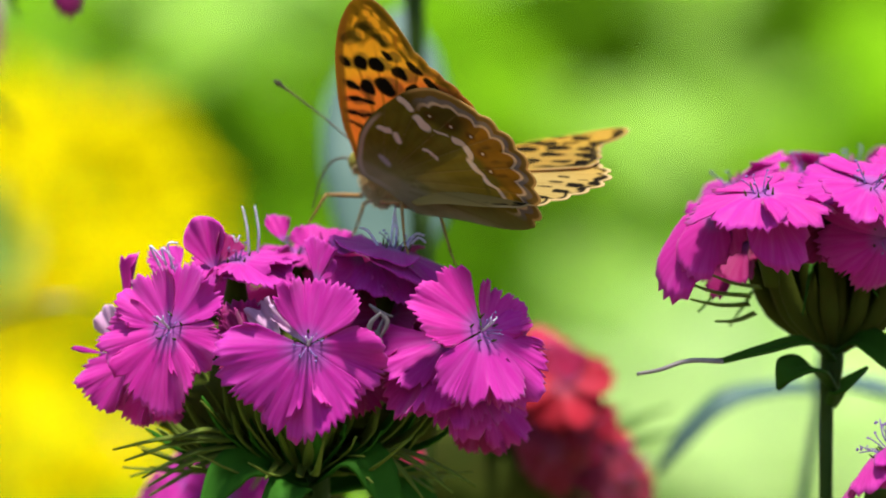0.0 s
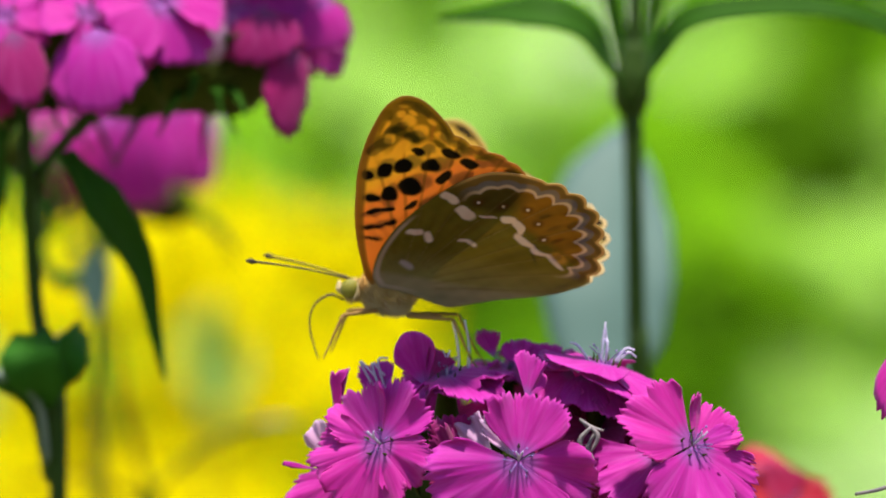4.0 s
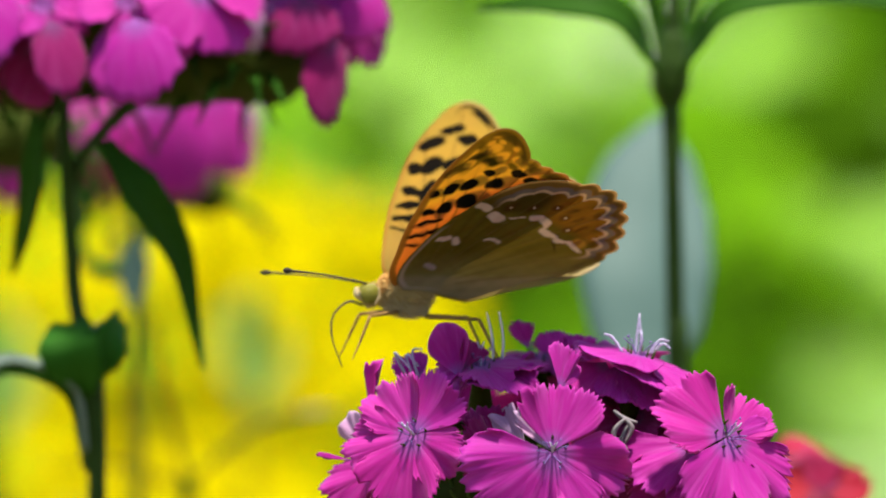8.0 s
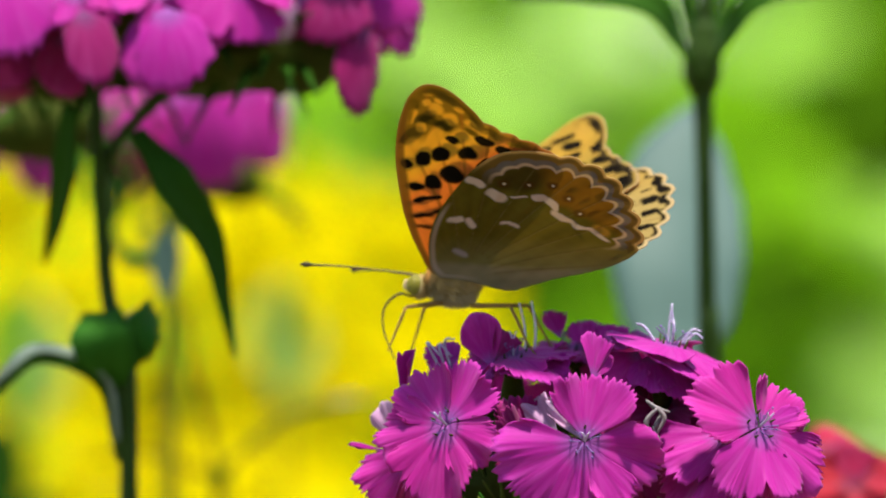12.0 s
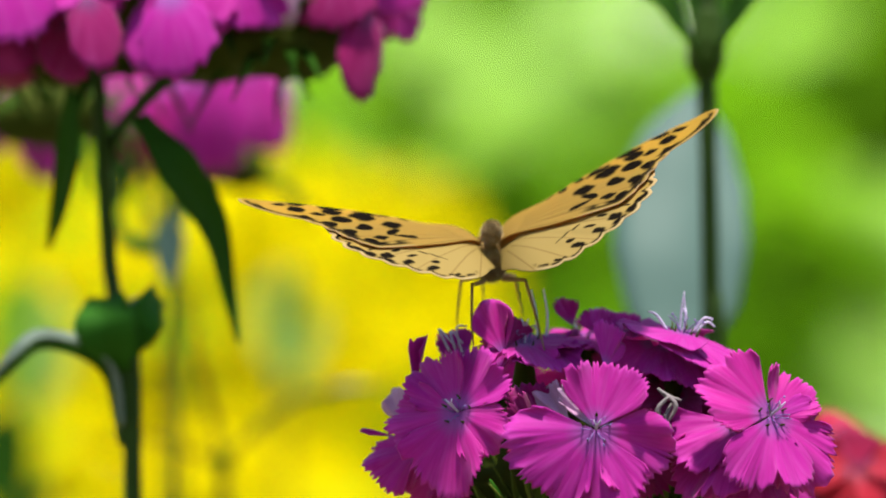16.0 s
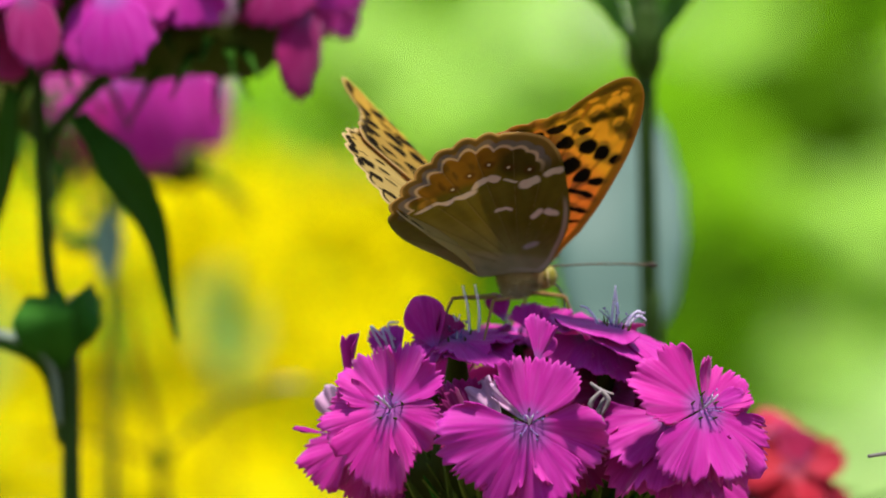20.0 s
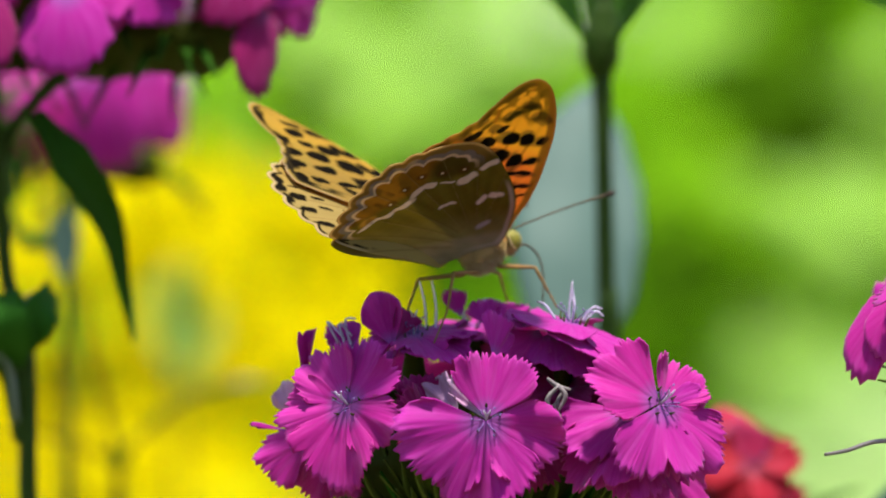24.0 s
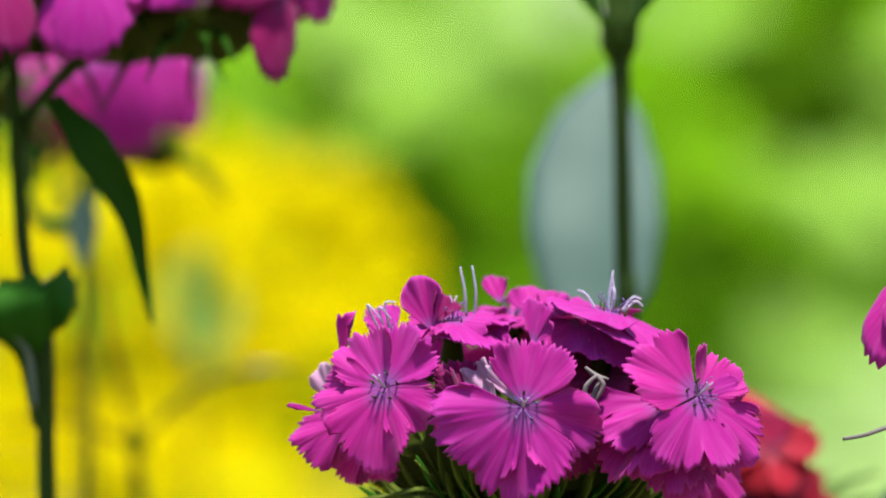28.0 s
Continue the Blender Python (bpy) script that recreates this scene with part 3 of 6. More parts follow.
def blossom(holder, place, normal, radius, spin, kind="magenta", shape="flat", stamens=5):
    """One flower of a head under holder; place and radius in millimetres, +z of the flower along normal."""
    turn = Vector(normal).to_track_quat('Z', 'Y').to_matrix().to_4x4() @ Matrix.Rotation(radians(spin), 4, 'Z')
    ob = from_data("blossom", CALYX_DATA, None, holder, "", Matrix.Translation(Vector(place) * 0.001) @ turn)
    r = random.Random(int(spin * 7 + place[0] * 13 + place[2] * 3))
    for k in range(5):
        a = 2 * math.pi * k / 5 + r.uniform(-0.09, 0.09)
        s = radius / 14.0 * r.uniform(0.88, 1.08)
        m = Matrix.Rotation(a, 4, 'Z') @ Matrix.Translation((0, 0, 0.0002 * (k % 2))) @ Matrix.Rotation(r.uniform(-0.20, 0.20), 4, 'Y') @ Matrix.Rotation(
            r.uniform(-0.22, 0.22), 4, 'X') @ Matrix.Diagonal((s, s, s, 1))
        from_data("petal", r.choice(PETALS[kind, shape]), None, ob, "", m)
    for k in range(stamens):
        a = 6.283 * k / max(stamens, 1) + r.uniform(-0.3, 0.3)
        m = Matrix.Rotation(a, 4, 'Z') @ Matrix.Translation((0.0009, 0, 0)) @ Matrix.Rotation(r.uniform(0.05, 0.5), 4, 'Y') @ Matrix.Scale(r.uniform(0.7, 1.1), 4)
        from_data("stamen", STAMENS[k % 4], None, ob, "", m)
    return ob


def bracts(holder, centre, count, reach, drop, seed, size=0.0011):
    """Thin pointed green bracts that spread under a flower head (centre, reach and drop in metres)."""
    r = random.Random(seed)
    for k in range(count):
        a = 2 * math.pi * k / count + r.uniform(-0.2, 0.2)
        c = Vector(centre)
        out = Vector((math.cos(a), math.sin(a), 0))
        ln = reach * r.uniform(0.75, 1.2)
        tip = c + out * ln + Vector((0, 0, drop * r.uniform(-0.6, 1.2)))
        part("bract", blade([c, c + out * ln * 0.5 + Vector((0, 0, -0.003 + drop * 0.2)), tip], [size, size * 0.8, size * 0.1],
                            normal=(0.2, -0.3, 1), thick=0.0003, across=3, steps=4), BRACT, holder)


def hang(holder, origin, claw, tip, kind="magenta", shape="flat", narrow=1.0, face=(0.0, -1.0, 0.1), which=0):
    """A single petal of a nodding flower, from its claw to its rim, both in the world."""
    claw, tip = Vector(claw), Vector(tip)
    x = (tip - claw).normalized()
    y = Vector(face).cross(x).normalized()
    z = x.cross(y)
    s = (tip - claw).length / 0.014
    m = Matrix((x * s, y * s * narrow, z * s)).transposed().to_4x4()
    ob = from_data("petal", PETALS[kind, shape][which], None, holder)
    ob.matrix_basis = Matrix.Translation(claw - Vector(origin)) @ m
    return ob


def shaped_petal(holder, claw, tip, face, half, bend, kind="magenta", wave=0.55, fold=0.0, jag=1.0, rounded=0.16, label=""):
    """A petal with a shape of its own, from its claw to its rim (millimetres under holder), its upper side to face."""
    claw, tip = Vector(claw) * 0.001, Vector(tip) * 0.001
    x = (tip - claw).normalized()
    y = Vector(face).cross(x).normalized()
    s = (tip - claw).length / 0.014
    y = Matrix.Rotation(0.07 * math.sin(tip.x * 5e3 + tip.z * 9e3), 3, x) @ y
    seed = int(abs(tip.x * 7e4) + abs(tip.z * 3e4) + half)
    data = petal_data("petal", PETAL_MATERIALS[kind], seed, 0.06 if bend < 0 else 0.0, 0.7 * bend, wave, half=half, fold=fold, rounded=rounded, jag=jag,
                      teeth=max(3, int(half * 0.42)), per_tooth=4, nr=14)
    ob = from_data("petal", data, None, holder, label)
    ob.matrix_basis = Matrix.Translation(claw) @ Matrix((x * s, y * s, x.cross(y) * s)).transposed().to_4x4()
    return ob


def shaped_blossom(holder, place, normal, stamens, petals):
    """A flower whose petals differ: rows of tip (millimetres under holder), half angle, bend, kind and, where it turns away, its facing and depth of teeth."""
    turn = Vector(normal).to_track_quat('Z', 'Y').to_matrix().to_4x4()
    ob = from_data("blossom", CALYX_DATA, None, holder, "", Matrix.Translation(Vector(place) * 0.001) @ turn)
    back = turn.inverted().to_3x3()
    for tip, half, bend, kind, *more in petals:
        flat = back @ (Vector(tip) - Vector(place))
        away = back @ Vector(more[0]) if more else Vector((0, 0, 1))
        shaped_petal(ob, flat.normalized() * 0.1, flat, away, half, bend, kind, 0.2 if more[1:] else 0.5, jag=more[1] if more[1:] else 1.0)
    r = random.Random(int(place[0] * 10))
    for k in range(stamens):
        m = Matrix.Rotation(6.283 * k / stamens + r.uniform(-0.3, 0.3), 4, 'Z') @ Matrix.Translation((0.0007, 0, 0)) @ Matrix.Rotation(
            r.uniform(-0.1, 0.5), 4, 'Y') @ Matrix.Scale(r.uniform(0.5, 0.8), 4)
        from_data("stamen", STAMENS[k % 4], None, ob, "", m)
    for k in range(2 if stamens > 4 else 0):
        style = rod([(0, 0, 0), (0.0003 * (k - 0.5), 0.0004, 0.003), (0.0012 * (k - 0.5), 0.0010, 0.0042)], [0.00022, 0.0002, 0.00012], 6, 5)
        part("style", style, STYLE, ob, "thin whitish style")
    return ob


# The subject: its origin is the middle of the head, 30 mm behind the foremost flower.
HEAD = (0.0236, 0.030, 0.4193)
subject = thing("sweet_william", "sweet william with a domed head of magenta fringed flowers", "flower", "sweet williams", at=HEAD)
SHAPED = [
    ((0.0, -31, -0.5), (0.02, -1, 0.14), 6, [
        ((2.4, -29.3, 11.5), 46, 0.10, 'magenta'), ((11.6, -31.0, -7.4), 47, -0.14, 'magenta'),
        ((0.2, -33.2, -16.4), 46, -0.16, 'magenta'), ((-13.6, -31.6, -8.6), 46, -0.10, 'magenta'), ((-5.4, -26.0, 6.6), 17, 0.1, 'pale')]),
    ((-23.3, -23, 2.2), (-0.42, -0.86, 0.3), 6, [
        ((-17.2, -22.9, 12.3), 44, 0.00, 'magenta'), ((-29.6, -17.2, 11.0), 42, 0.00, 'magenta'), ((-34.8, -18.6, -0.4), 44, -0.10, 'magenta'),
        ((-27.5, -25.5, -11.4), 45, -0.15, 'magenta'), ((-15.8, -27.8, -3.4), 44, -0.10, 'magenta')]),
    ((29.6, -25, 1.8), (0.5, -0.8, 0.34), 7, [
        ((17.9, -29.0, 8.3), 46, -0.05, 'magenta'), ((29.6, -31.4, -11.4), 46, -0.12, 'magenta'), ((38.6, -24.4, -9.8), 42, -0.20, 'magenta'),
        ((38.2, -21.0, -0.1), 40, -0.20, 'magenta'), ((35.6, -19.2, 7.9), 46, 0.00, 'magenta')]),
    ((24.6, -20, 0.6), (-0.1, -0.85, 0.45), 0, [
        ((12.4, -24.5, -5.2), 38, -0.12, 'magenta', (-0.1, -0.8, 0.55)), ((16.4, -26.0, -12.4), 40, -0.12, 'magenta', (-0.1, -0.8, 0.55)),
        ((23.9, -24.0, -14.8), 36, -0.16, 'magenta', (0.05, -0.85, 0.5)), ((31.0, -20.5, -15.6), 34, -0.20, 'magenta', (0.2, -0.85, 0.45))]),
    # flat flowers that look up on the crown of the head
    ((15.3, -10, 15.5), (0.22, -0.10, 0.96), 6, [
        ((9.0, -21, 14.9), 50, -0.10, 'magenta', (0.15, -0.08, 0.98), 0.3), ((26.4, -14, 8.4), 44, -0.12, 'magenta', (0.5, -0.2, 0.85), 0.3), ((19.2, -21, 10.6), 50, -0.14, 'magenta', (0.3, -0.08, 0.95), 0.3),
        ((3.8, -13, 16.4), 44, -0.10, 'magenta', (-0.1, -0.2, 0.97), 0.4), ((10.9, 4, 17.0), 44, -0.20, 'magenta', (-0.1, -0.05, 1)),
        ((24.0, -3, 12.2), 44, -0.16, 'magenta', (0.4, -0.1, 0.9), 0.6)]),
    ((-11.9, -10, 13.7), (0, -0.45, 0.9), 7, [
        ((-2.1, -16, 13.4), 44, -0.20, 'magenta', (0.1, -0.45, 0.9)), ((-7.0, -22, 10.4), 44, -0.20, 'magenta', (0.05, -0.6, 0.8)),
        ((-14.7, -20, 10.8), 40, -0.20, 'magenta', (-0.1, -0.6, 0.8)), ((-19.4, -8, 14.5), 40, -0.20, 'magenta', (-0.2, -0.4, 0.9)),
        ((-6.7, 2, 16.3), 42, -0.10, 'magenta', (0.1, -0.3, 0.95))]),
]
BEHIND = [
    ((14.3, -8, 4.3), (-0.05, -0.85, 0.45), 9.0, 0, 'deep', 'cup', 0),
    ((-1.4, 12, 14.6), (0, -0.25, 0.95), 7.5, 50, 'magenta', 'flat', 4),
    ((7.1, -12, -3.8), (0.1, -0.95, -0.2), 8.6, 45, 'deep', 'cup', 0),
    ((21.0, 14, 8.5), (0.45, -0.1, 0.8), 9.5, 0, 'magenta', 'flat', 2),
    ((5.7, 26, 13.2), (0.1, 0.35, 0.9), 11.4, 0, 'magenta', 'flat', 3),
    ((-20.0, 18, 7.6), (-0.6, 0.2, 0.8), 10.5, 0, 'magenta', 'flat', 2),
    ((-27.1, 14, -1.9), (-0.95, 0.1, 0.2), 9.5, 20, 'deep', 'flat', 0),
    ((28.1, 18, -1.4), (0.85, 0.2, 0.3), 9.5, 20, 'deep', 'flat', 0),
    ((0.0, 42, 5.7), (0, 0.9, 0.4), 11.9, 0, 'magenta', 'flat', 0),
    ((15.2, 40, 0.0), (0.5, 0.85, 0.1), 11.9, 0, 'magenta', 'flat', 0),
    ((-15.2, 40, 0.0), (-0.5, 0.85, 0.1), 11.9, 0, 'magenta', 'flat', 0),
]
for row in SHAPED:
    shaped_blossom(subject, *row)
for row in BEHIND:
    blossom(subject, *row)


def mm_place(dx, dy, dz):
    return Vector((dx, dy, dz)) * 0.001


# single petals of flowers that stay hidden: claw, rim, facing, half angle, bend, kind, fold, teeth, label
for claw, tip, face, half, bend, kind, fold, jag, label in [
        ((-29.5, -12, -3.6), (-39.0, -9, -8.7), (-0.4, -0.85, 0.3), 38, -0.2, 'magenta', 0, 1, ''),
        ((-29.8, -12, -4.6), (-36.0, -9, -10.1), (-0.3, -0.9, 0.1), 34, -0.2, 'magenta', 0, 1, ''),
        ((-27.0, -12, -7.5), (-30.8, -8, -14.2), (-0.2, -0.95, -0.1), 40, -0.2, 'magenta', 0, 1, ''),
        ((-26.2, -12, -8.4), (-23.5, -8, -15.1), (0.1, -0.95, -0.2), 38, -0.2, 'magenta', 0, 1, ''),
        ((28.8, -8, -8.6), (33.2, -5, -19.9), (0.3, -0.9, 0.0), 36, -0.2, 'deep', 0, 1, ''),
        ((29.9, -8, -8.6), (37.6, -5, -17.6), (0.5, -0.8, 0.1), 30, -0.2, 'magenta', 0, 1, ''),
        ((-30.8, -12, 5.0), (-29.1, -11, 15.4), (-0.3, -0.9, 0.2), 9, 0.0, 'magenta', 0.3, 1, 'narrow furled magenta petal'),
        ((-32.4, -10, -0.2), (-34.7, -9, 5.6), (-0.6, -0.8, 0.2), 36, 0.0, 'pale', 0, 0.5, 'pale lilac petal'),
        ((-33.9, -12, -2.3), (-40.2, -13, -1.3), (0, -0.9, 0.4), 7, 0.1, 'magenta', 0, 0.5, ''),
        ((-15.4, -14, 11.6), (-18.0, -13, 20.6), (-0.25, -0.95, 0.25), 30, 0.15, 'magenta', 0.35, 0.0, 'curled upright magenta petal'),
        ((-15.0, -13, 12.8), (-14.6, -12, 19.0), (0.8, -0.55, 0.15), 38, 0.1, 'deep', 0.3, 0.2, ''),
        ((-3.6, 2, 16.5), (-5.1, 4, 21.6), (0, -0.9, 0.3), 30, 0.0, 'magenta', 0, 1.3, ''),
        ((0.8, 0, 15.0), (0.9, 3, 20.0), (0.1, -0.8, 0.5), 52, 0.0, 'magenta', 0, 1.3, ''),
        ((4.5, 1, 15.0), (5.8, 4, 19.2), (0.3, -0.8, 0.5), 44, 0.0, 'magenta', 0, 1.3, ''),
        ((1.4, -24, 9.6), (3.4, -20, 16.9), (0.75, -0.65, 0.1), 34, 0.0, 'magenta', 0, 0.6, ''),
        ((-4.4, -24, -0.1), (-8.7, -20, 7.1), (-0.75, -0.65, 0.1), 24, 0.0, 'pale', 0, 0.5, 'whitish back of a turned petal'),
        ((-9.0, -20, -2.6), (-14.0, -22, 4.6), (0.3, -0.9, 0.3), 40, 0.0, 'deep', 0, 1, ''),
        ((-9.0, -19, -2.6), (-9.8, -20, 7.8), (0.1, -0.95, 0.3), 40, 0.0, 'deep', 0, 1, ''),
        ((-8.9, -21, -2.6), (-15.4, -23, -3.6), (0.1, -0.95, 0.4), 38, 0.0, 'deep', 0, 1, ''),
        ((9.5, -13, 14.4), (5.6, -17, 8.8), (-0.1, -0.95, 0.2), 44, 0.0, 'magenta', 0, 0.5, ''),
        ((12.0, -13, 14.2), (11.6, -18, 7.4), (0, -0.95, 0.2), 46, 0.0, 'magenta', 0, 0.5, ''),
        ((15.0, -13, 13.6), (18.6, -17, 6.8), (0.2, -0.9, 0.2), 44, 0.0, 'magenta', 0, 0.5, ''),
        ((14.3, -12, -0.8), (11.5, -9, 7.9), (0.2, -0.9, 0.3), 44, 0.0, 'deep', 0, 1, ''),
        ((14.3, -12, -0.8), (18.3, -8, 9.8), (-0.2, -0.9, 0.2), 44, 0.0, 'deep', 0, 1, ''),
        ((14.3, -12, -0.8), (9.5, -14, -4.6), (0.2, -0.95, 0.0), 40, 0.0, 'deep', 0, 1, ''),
        ((-21.4, -10, 11.8), (-25.7, -6, 15.6), (-0.2, -0.7, 0.6), 40, 0.0, 'magenta', 0, 1, '')]:
    shaped_petal(subject, claw, tip, face, half, bend, kind, 0.5, fold, jag, 0.16, label)
withered = bmesh.new()
for k, (a, b, c) in enumerate([((10.6, 6.2), (12.4, 4.8), (14.6, 4.2)), ((11.2, 5.8), (13.6, 3.4), (12.4, 0.5)), ((12.6, 5.0), (10.6, 2.6), (11.4, -0.8)), ((13.4, 4.4), (12.0, 1.2), (11.6, -2.4)),
                               ((11.6, 1.8), (12.6, -1.2), (10.2, -3.6)), ((11.0, 1.0), (10.4, -1.6), (11.2, -3.9))]):
    tube(withered, [(p[0] * 0.001, -0.020 - 0.001 * (k % 3), p[1] * 0.001) for p in (a, b, c)], [0.00025, 0.0005, 0.0002], 7, 5)
part("withered_petal", withered, WITHERED, subject, "withered grey petal curled up")
for a, b, c in [((-23.5, -9, 10), (-26.6, -12, 16.0), (-24.0, -12, 13.4)), ((-22.9, -9, 10), (-24.6, -10, 15.6), (-22.4, -10, 13.6)), ((-22, -9, 10), (-23.6, -10, 16.0), (-21.8, -10, 16.6)),
                ((-9.7, -5, 14), (-9.9, -6, 18.5), (-10.8, -6, 22.8)), ((-8.2, -5, 14), (-8.0, -6, 18.5), (-8.7, -6, 23.0)), ((14.6, -8, 15), (14.9, -8, 19), (15.4, -8, 22.6)),
                ((15.2, -8, 15), (15.6, -8, 18.6), (15.3, -8, 22.2)),
                ((12.4, -11, 16), (10.6, -11, 18.6), (9.2, -11, 19.2)), ((17.4, -9, 15.6), (19.2, -9, 17.4), (20.6, -9, 16.6)), ((17.0, -7, 15.6), (18.8, -7, 18.0), (20.4, -7, 17.8))]:
    part("style", rod([mm_place(*a), mm_place(*b), mm_place(*c)], [0.00025, 0.00022, 0.00014], 6, 6), STYLE, subject, "thin whitish style")
bracts(subject, (0, 0, -0.019), 24, 0.027, -0.005, 5, 0.0009)
bracts(subject, (0, 0.008, -0.014), 40, 0.026, -0.012, 15, 0.0014)
for a, tip in [((-12, -10, -17), (-31, -14, -20.5)), ((-12, -10, -18), (-28, -14, -23.4)), ((-12, -10, -17), (-33, -14, -18.6)), ((-12, -10, -19), (-27, -15, -24.8)), ((-11, -10, -16), (-24, -16, -17.0)),
               ((12, -10, -18), (25, -15, -26)), ((12, -10, -18), (29, -13, -25)), ((11, -11, -18), (20, -16, -27))]:
    a, tip = Vector(a) * 0.001, Vector(tip) * 0.001
    part("bract", blade([a, a.lerp(tip, 0.5) + Vector((0, 0, 0.0012)), tip], [0.0007, 0.0006, 0.0001], normal=(0, -0.5, 0.85), thick=0.0003, across=3, steps=4), BRACT, subject)
r = random.Random(77)
for k in range(46):
    a = radians(-175 + 170 * (k + r.uniform(-0.4, 0.4)) / 45)
    out = Vector((math.cos(a) * 1.15, math.sin(a) * 0.8, 0))
    s = out * 0.006 + Vector((0, 0, -0.023))
    e = out * r.uniform(0.017, 0.025) + Vector((0, 0, r.uniform(-0.017, -0.007)))
    w = r.uniform(0.0007, 0.0013)
    part("bract", blade([s, s.lerp(e, 0.55) + out * 0.003, e], [w, w * 1.1, w * 0.1], normal=(0, -0.6, 0.8), thick=0.0003, across=3, steps=4), FRESH if k % 3 == 0 else BRACT, subject)
part("stem", rod([(0, 0, -0.010), (0.001, 0, -0.05), (-0.004, 0.01, -0.2), (-0.010, 0.02, -HEAD[2])], [0.0045, 0.0026, 0.0028, 0.0034], 10, 8), STEM, subject)
core = bmesh.new()
ball(core, (0, 0.006, -0.009), (0.024, 0.016, 0.012), u=24, v=14, rough=0.4)
part("receptacle", core, CALYX, subject)
for pts, w in [(((0, -0.004, -0.024), (-0.011, -0.012, -0.021), (-0.019, -0.016, -0.031)), 0.0042), (((0.002, -0.004, -0.024), (0.010, -0.014, -0.020), (0.017, -0.016, -0.034)), 0.0045),
               (((0, -0.004, -0.026), (-0.004, -0.018, -0.026), (-0.010, -0.022, -0.045)), 0.0036), (((0.002, 0.004, -0.026), (0.016, 0.006, -0.024), (0.028, 0.006, -0.040)), 0.0040),
               (((0.001, -0.006, -0.028), (0.003, -0.016, -0.030), (0.006, -0.018, -0.052)), 0.0038)]:
    part("leaf", blade(pts, [w * 0.4, w, w * 0.8, w * 0.05], normal=(0.1, -0.7, 0.7)), FRESH, subject)
for k in range(22):
    a = k * 2.4
    out = Vector((math.cos(a), math.sin(a), 0))
    s, e = out * 0.004 + Vector((0, 0, -0.020)), out * (0.011 + 0.004 * (k % 3)) + Vector((0, 0, -0.004 + 0.003 * (k % 4)))
    part("bract", blade([s, s.lerp(e, 0.5) + out * 0.003, e], [0.0010, 0.0022, 0.0002], normal=out, thick=0.0003, across=3, steps=4), BRACT, subject)


# ---- the other plants of the bed ----
def plant_blossoms(holder, origin, rows):
    """Blossoms of a plant, at places in the world: place, normal, radius in millimetres, spin, kind, shape, stamens."""
    for place, normal, radius, spin, kind, shape, stamens in rows:
        blossom(holder, (Vector(place) - Vector(origin)) * 1000, normal, radius, spin, kind, shape, stamens)


def nodding(holder, origin, rows, outward=0.0):
    """Single petals of nodding flowers: claw, rim, kind, shape, narrowness, facing; their rims stand outward."""
    for claw, tip, kind, shape, narrow, face in rows:
        tip, face = Vector(tip) + Vector((0, -outward, 0)), Vector(face) + Vector((0, 0, outward * 80))
        hang(holder, origin, claw, tip, kind, shape, narrow, face, int(abs(tip[0]) * 1e4) % 3)


def mass(holder, origin, place, radii, seed, spikes=14, fine=1.0):
    """The dark green base of a head, also a dark stand-in for foliage: a lumpy receptacle and the calyces that stand on
    it.
    """
    bm = bmesh.new()
    c = Vector(place) - Vector(origin)
    ball(bm, c, radii, rough=0.35)
    part("receptacle", bm, CALYX, holder)
    r = random.Random(seed)
    for _ in range(spikes):
        a, b = r.uniform(0, 6.283), r.uniform(-0.9, 0.6)
        d = Vector((math.cos(a) * math.cos(b), math.sin(a) * math.cos(b), math.sin(b)))
        s = c + Vector((d.x * radii[0], d.y * radii[1], d.z * radii[2])) * 0.8
        part("bract", blade([s, s + d * 0.006 + Vector((0, 0, 0.002)), s + d * 0.015 + Vector((0, 0, r.uniform(-0.004, 0.003)))], [0.0012 * fine, 0.0010 * fine, 0.0001], normal=(0.1, -0.6, 0.7), thick=0.0003,
                            across=3, steps=3), LEAF, holder)


# left plant: a head above, a jointed stem with its pairs of leaves
o = (-0.0462, 0.098, 0.5010)
left_plant = thing("sweet_william", "sweet william with a leaning magenta head on a jointed green stem", "flower", "sweet williams", at=o)
plant_blossoms(left_plant, o, [
    ((-0.0854, 0.088, 0.4976), (-0.4, -0.85, 0.1), 12.5, 50, "magenta", "flat", 3), ((-0.0377, 0.083, 0.4995), (0.2, -0.85, 0.35), 12.0, 10, "magenta", "flat", 3),
    ((-0.0243, 0.098, 0.4974), (0.4, -0.75, 0.2), 11.5, 30, "magenta", "reflex", 2), ((-0.0107, 0.108, 0.4967), (0.6, -0.65, 0.2), 11.0, 0, "magenta", "flat", 2),
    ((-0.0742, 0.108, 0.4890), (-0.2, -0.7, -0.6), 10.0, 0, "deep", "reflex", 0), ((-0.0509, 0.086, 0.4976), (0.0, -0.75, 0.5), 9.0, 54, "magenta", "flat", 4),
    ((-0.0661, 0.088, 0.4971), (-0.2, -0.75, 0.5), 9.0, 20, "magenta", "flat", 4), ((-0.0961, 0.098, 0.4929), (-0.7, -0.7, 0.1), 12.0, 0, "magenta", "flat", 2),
])
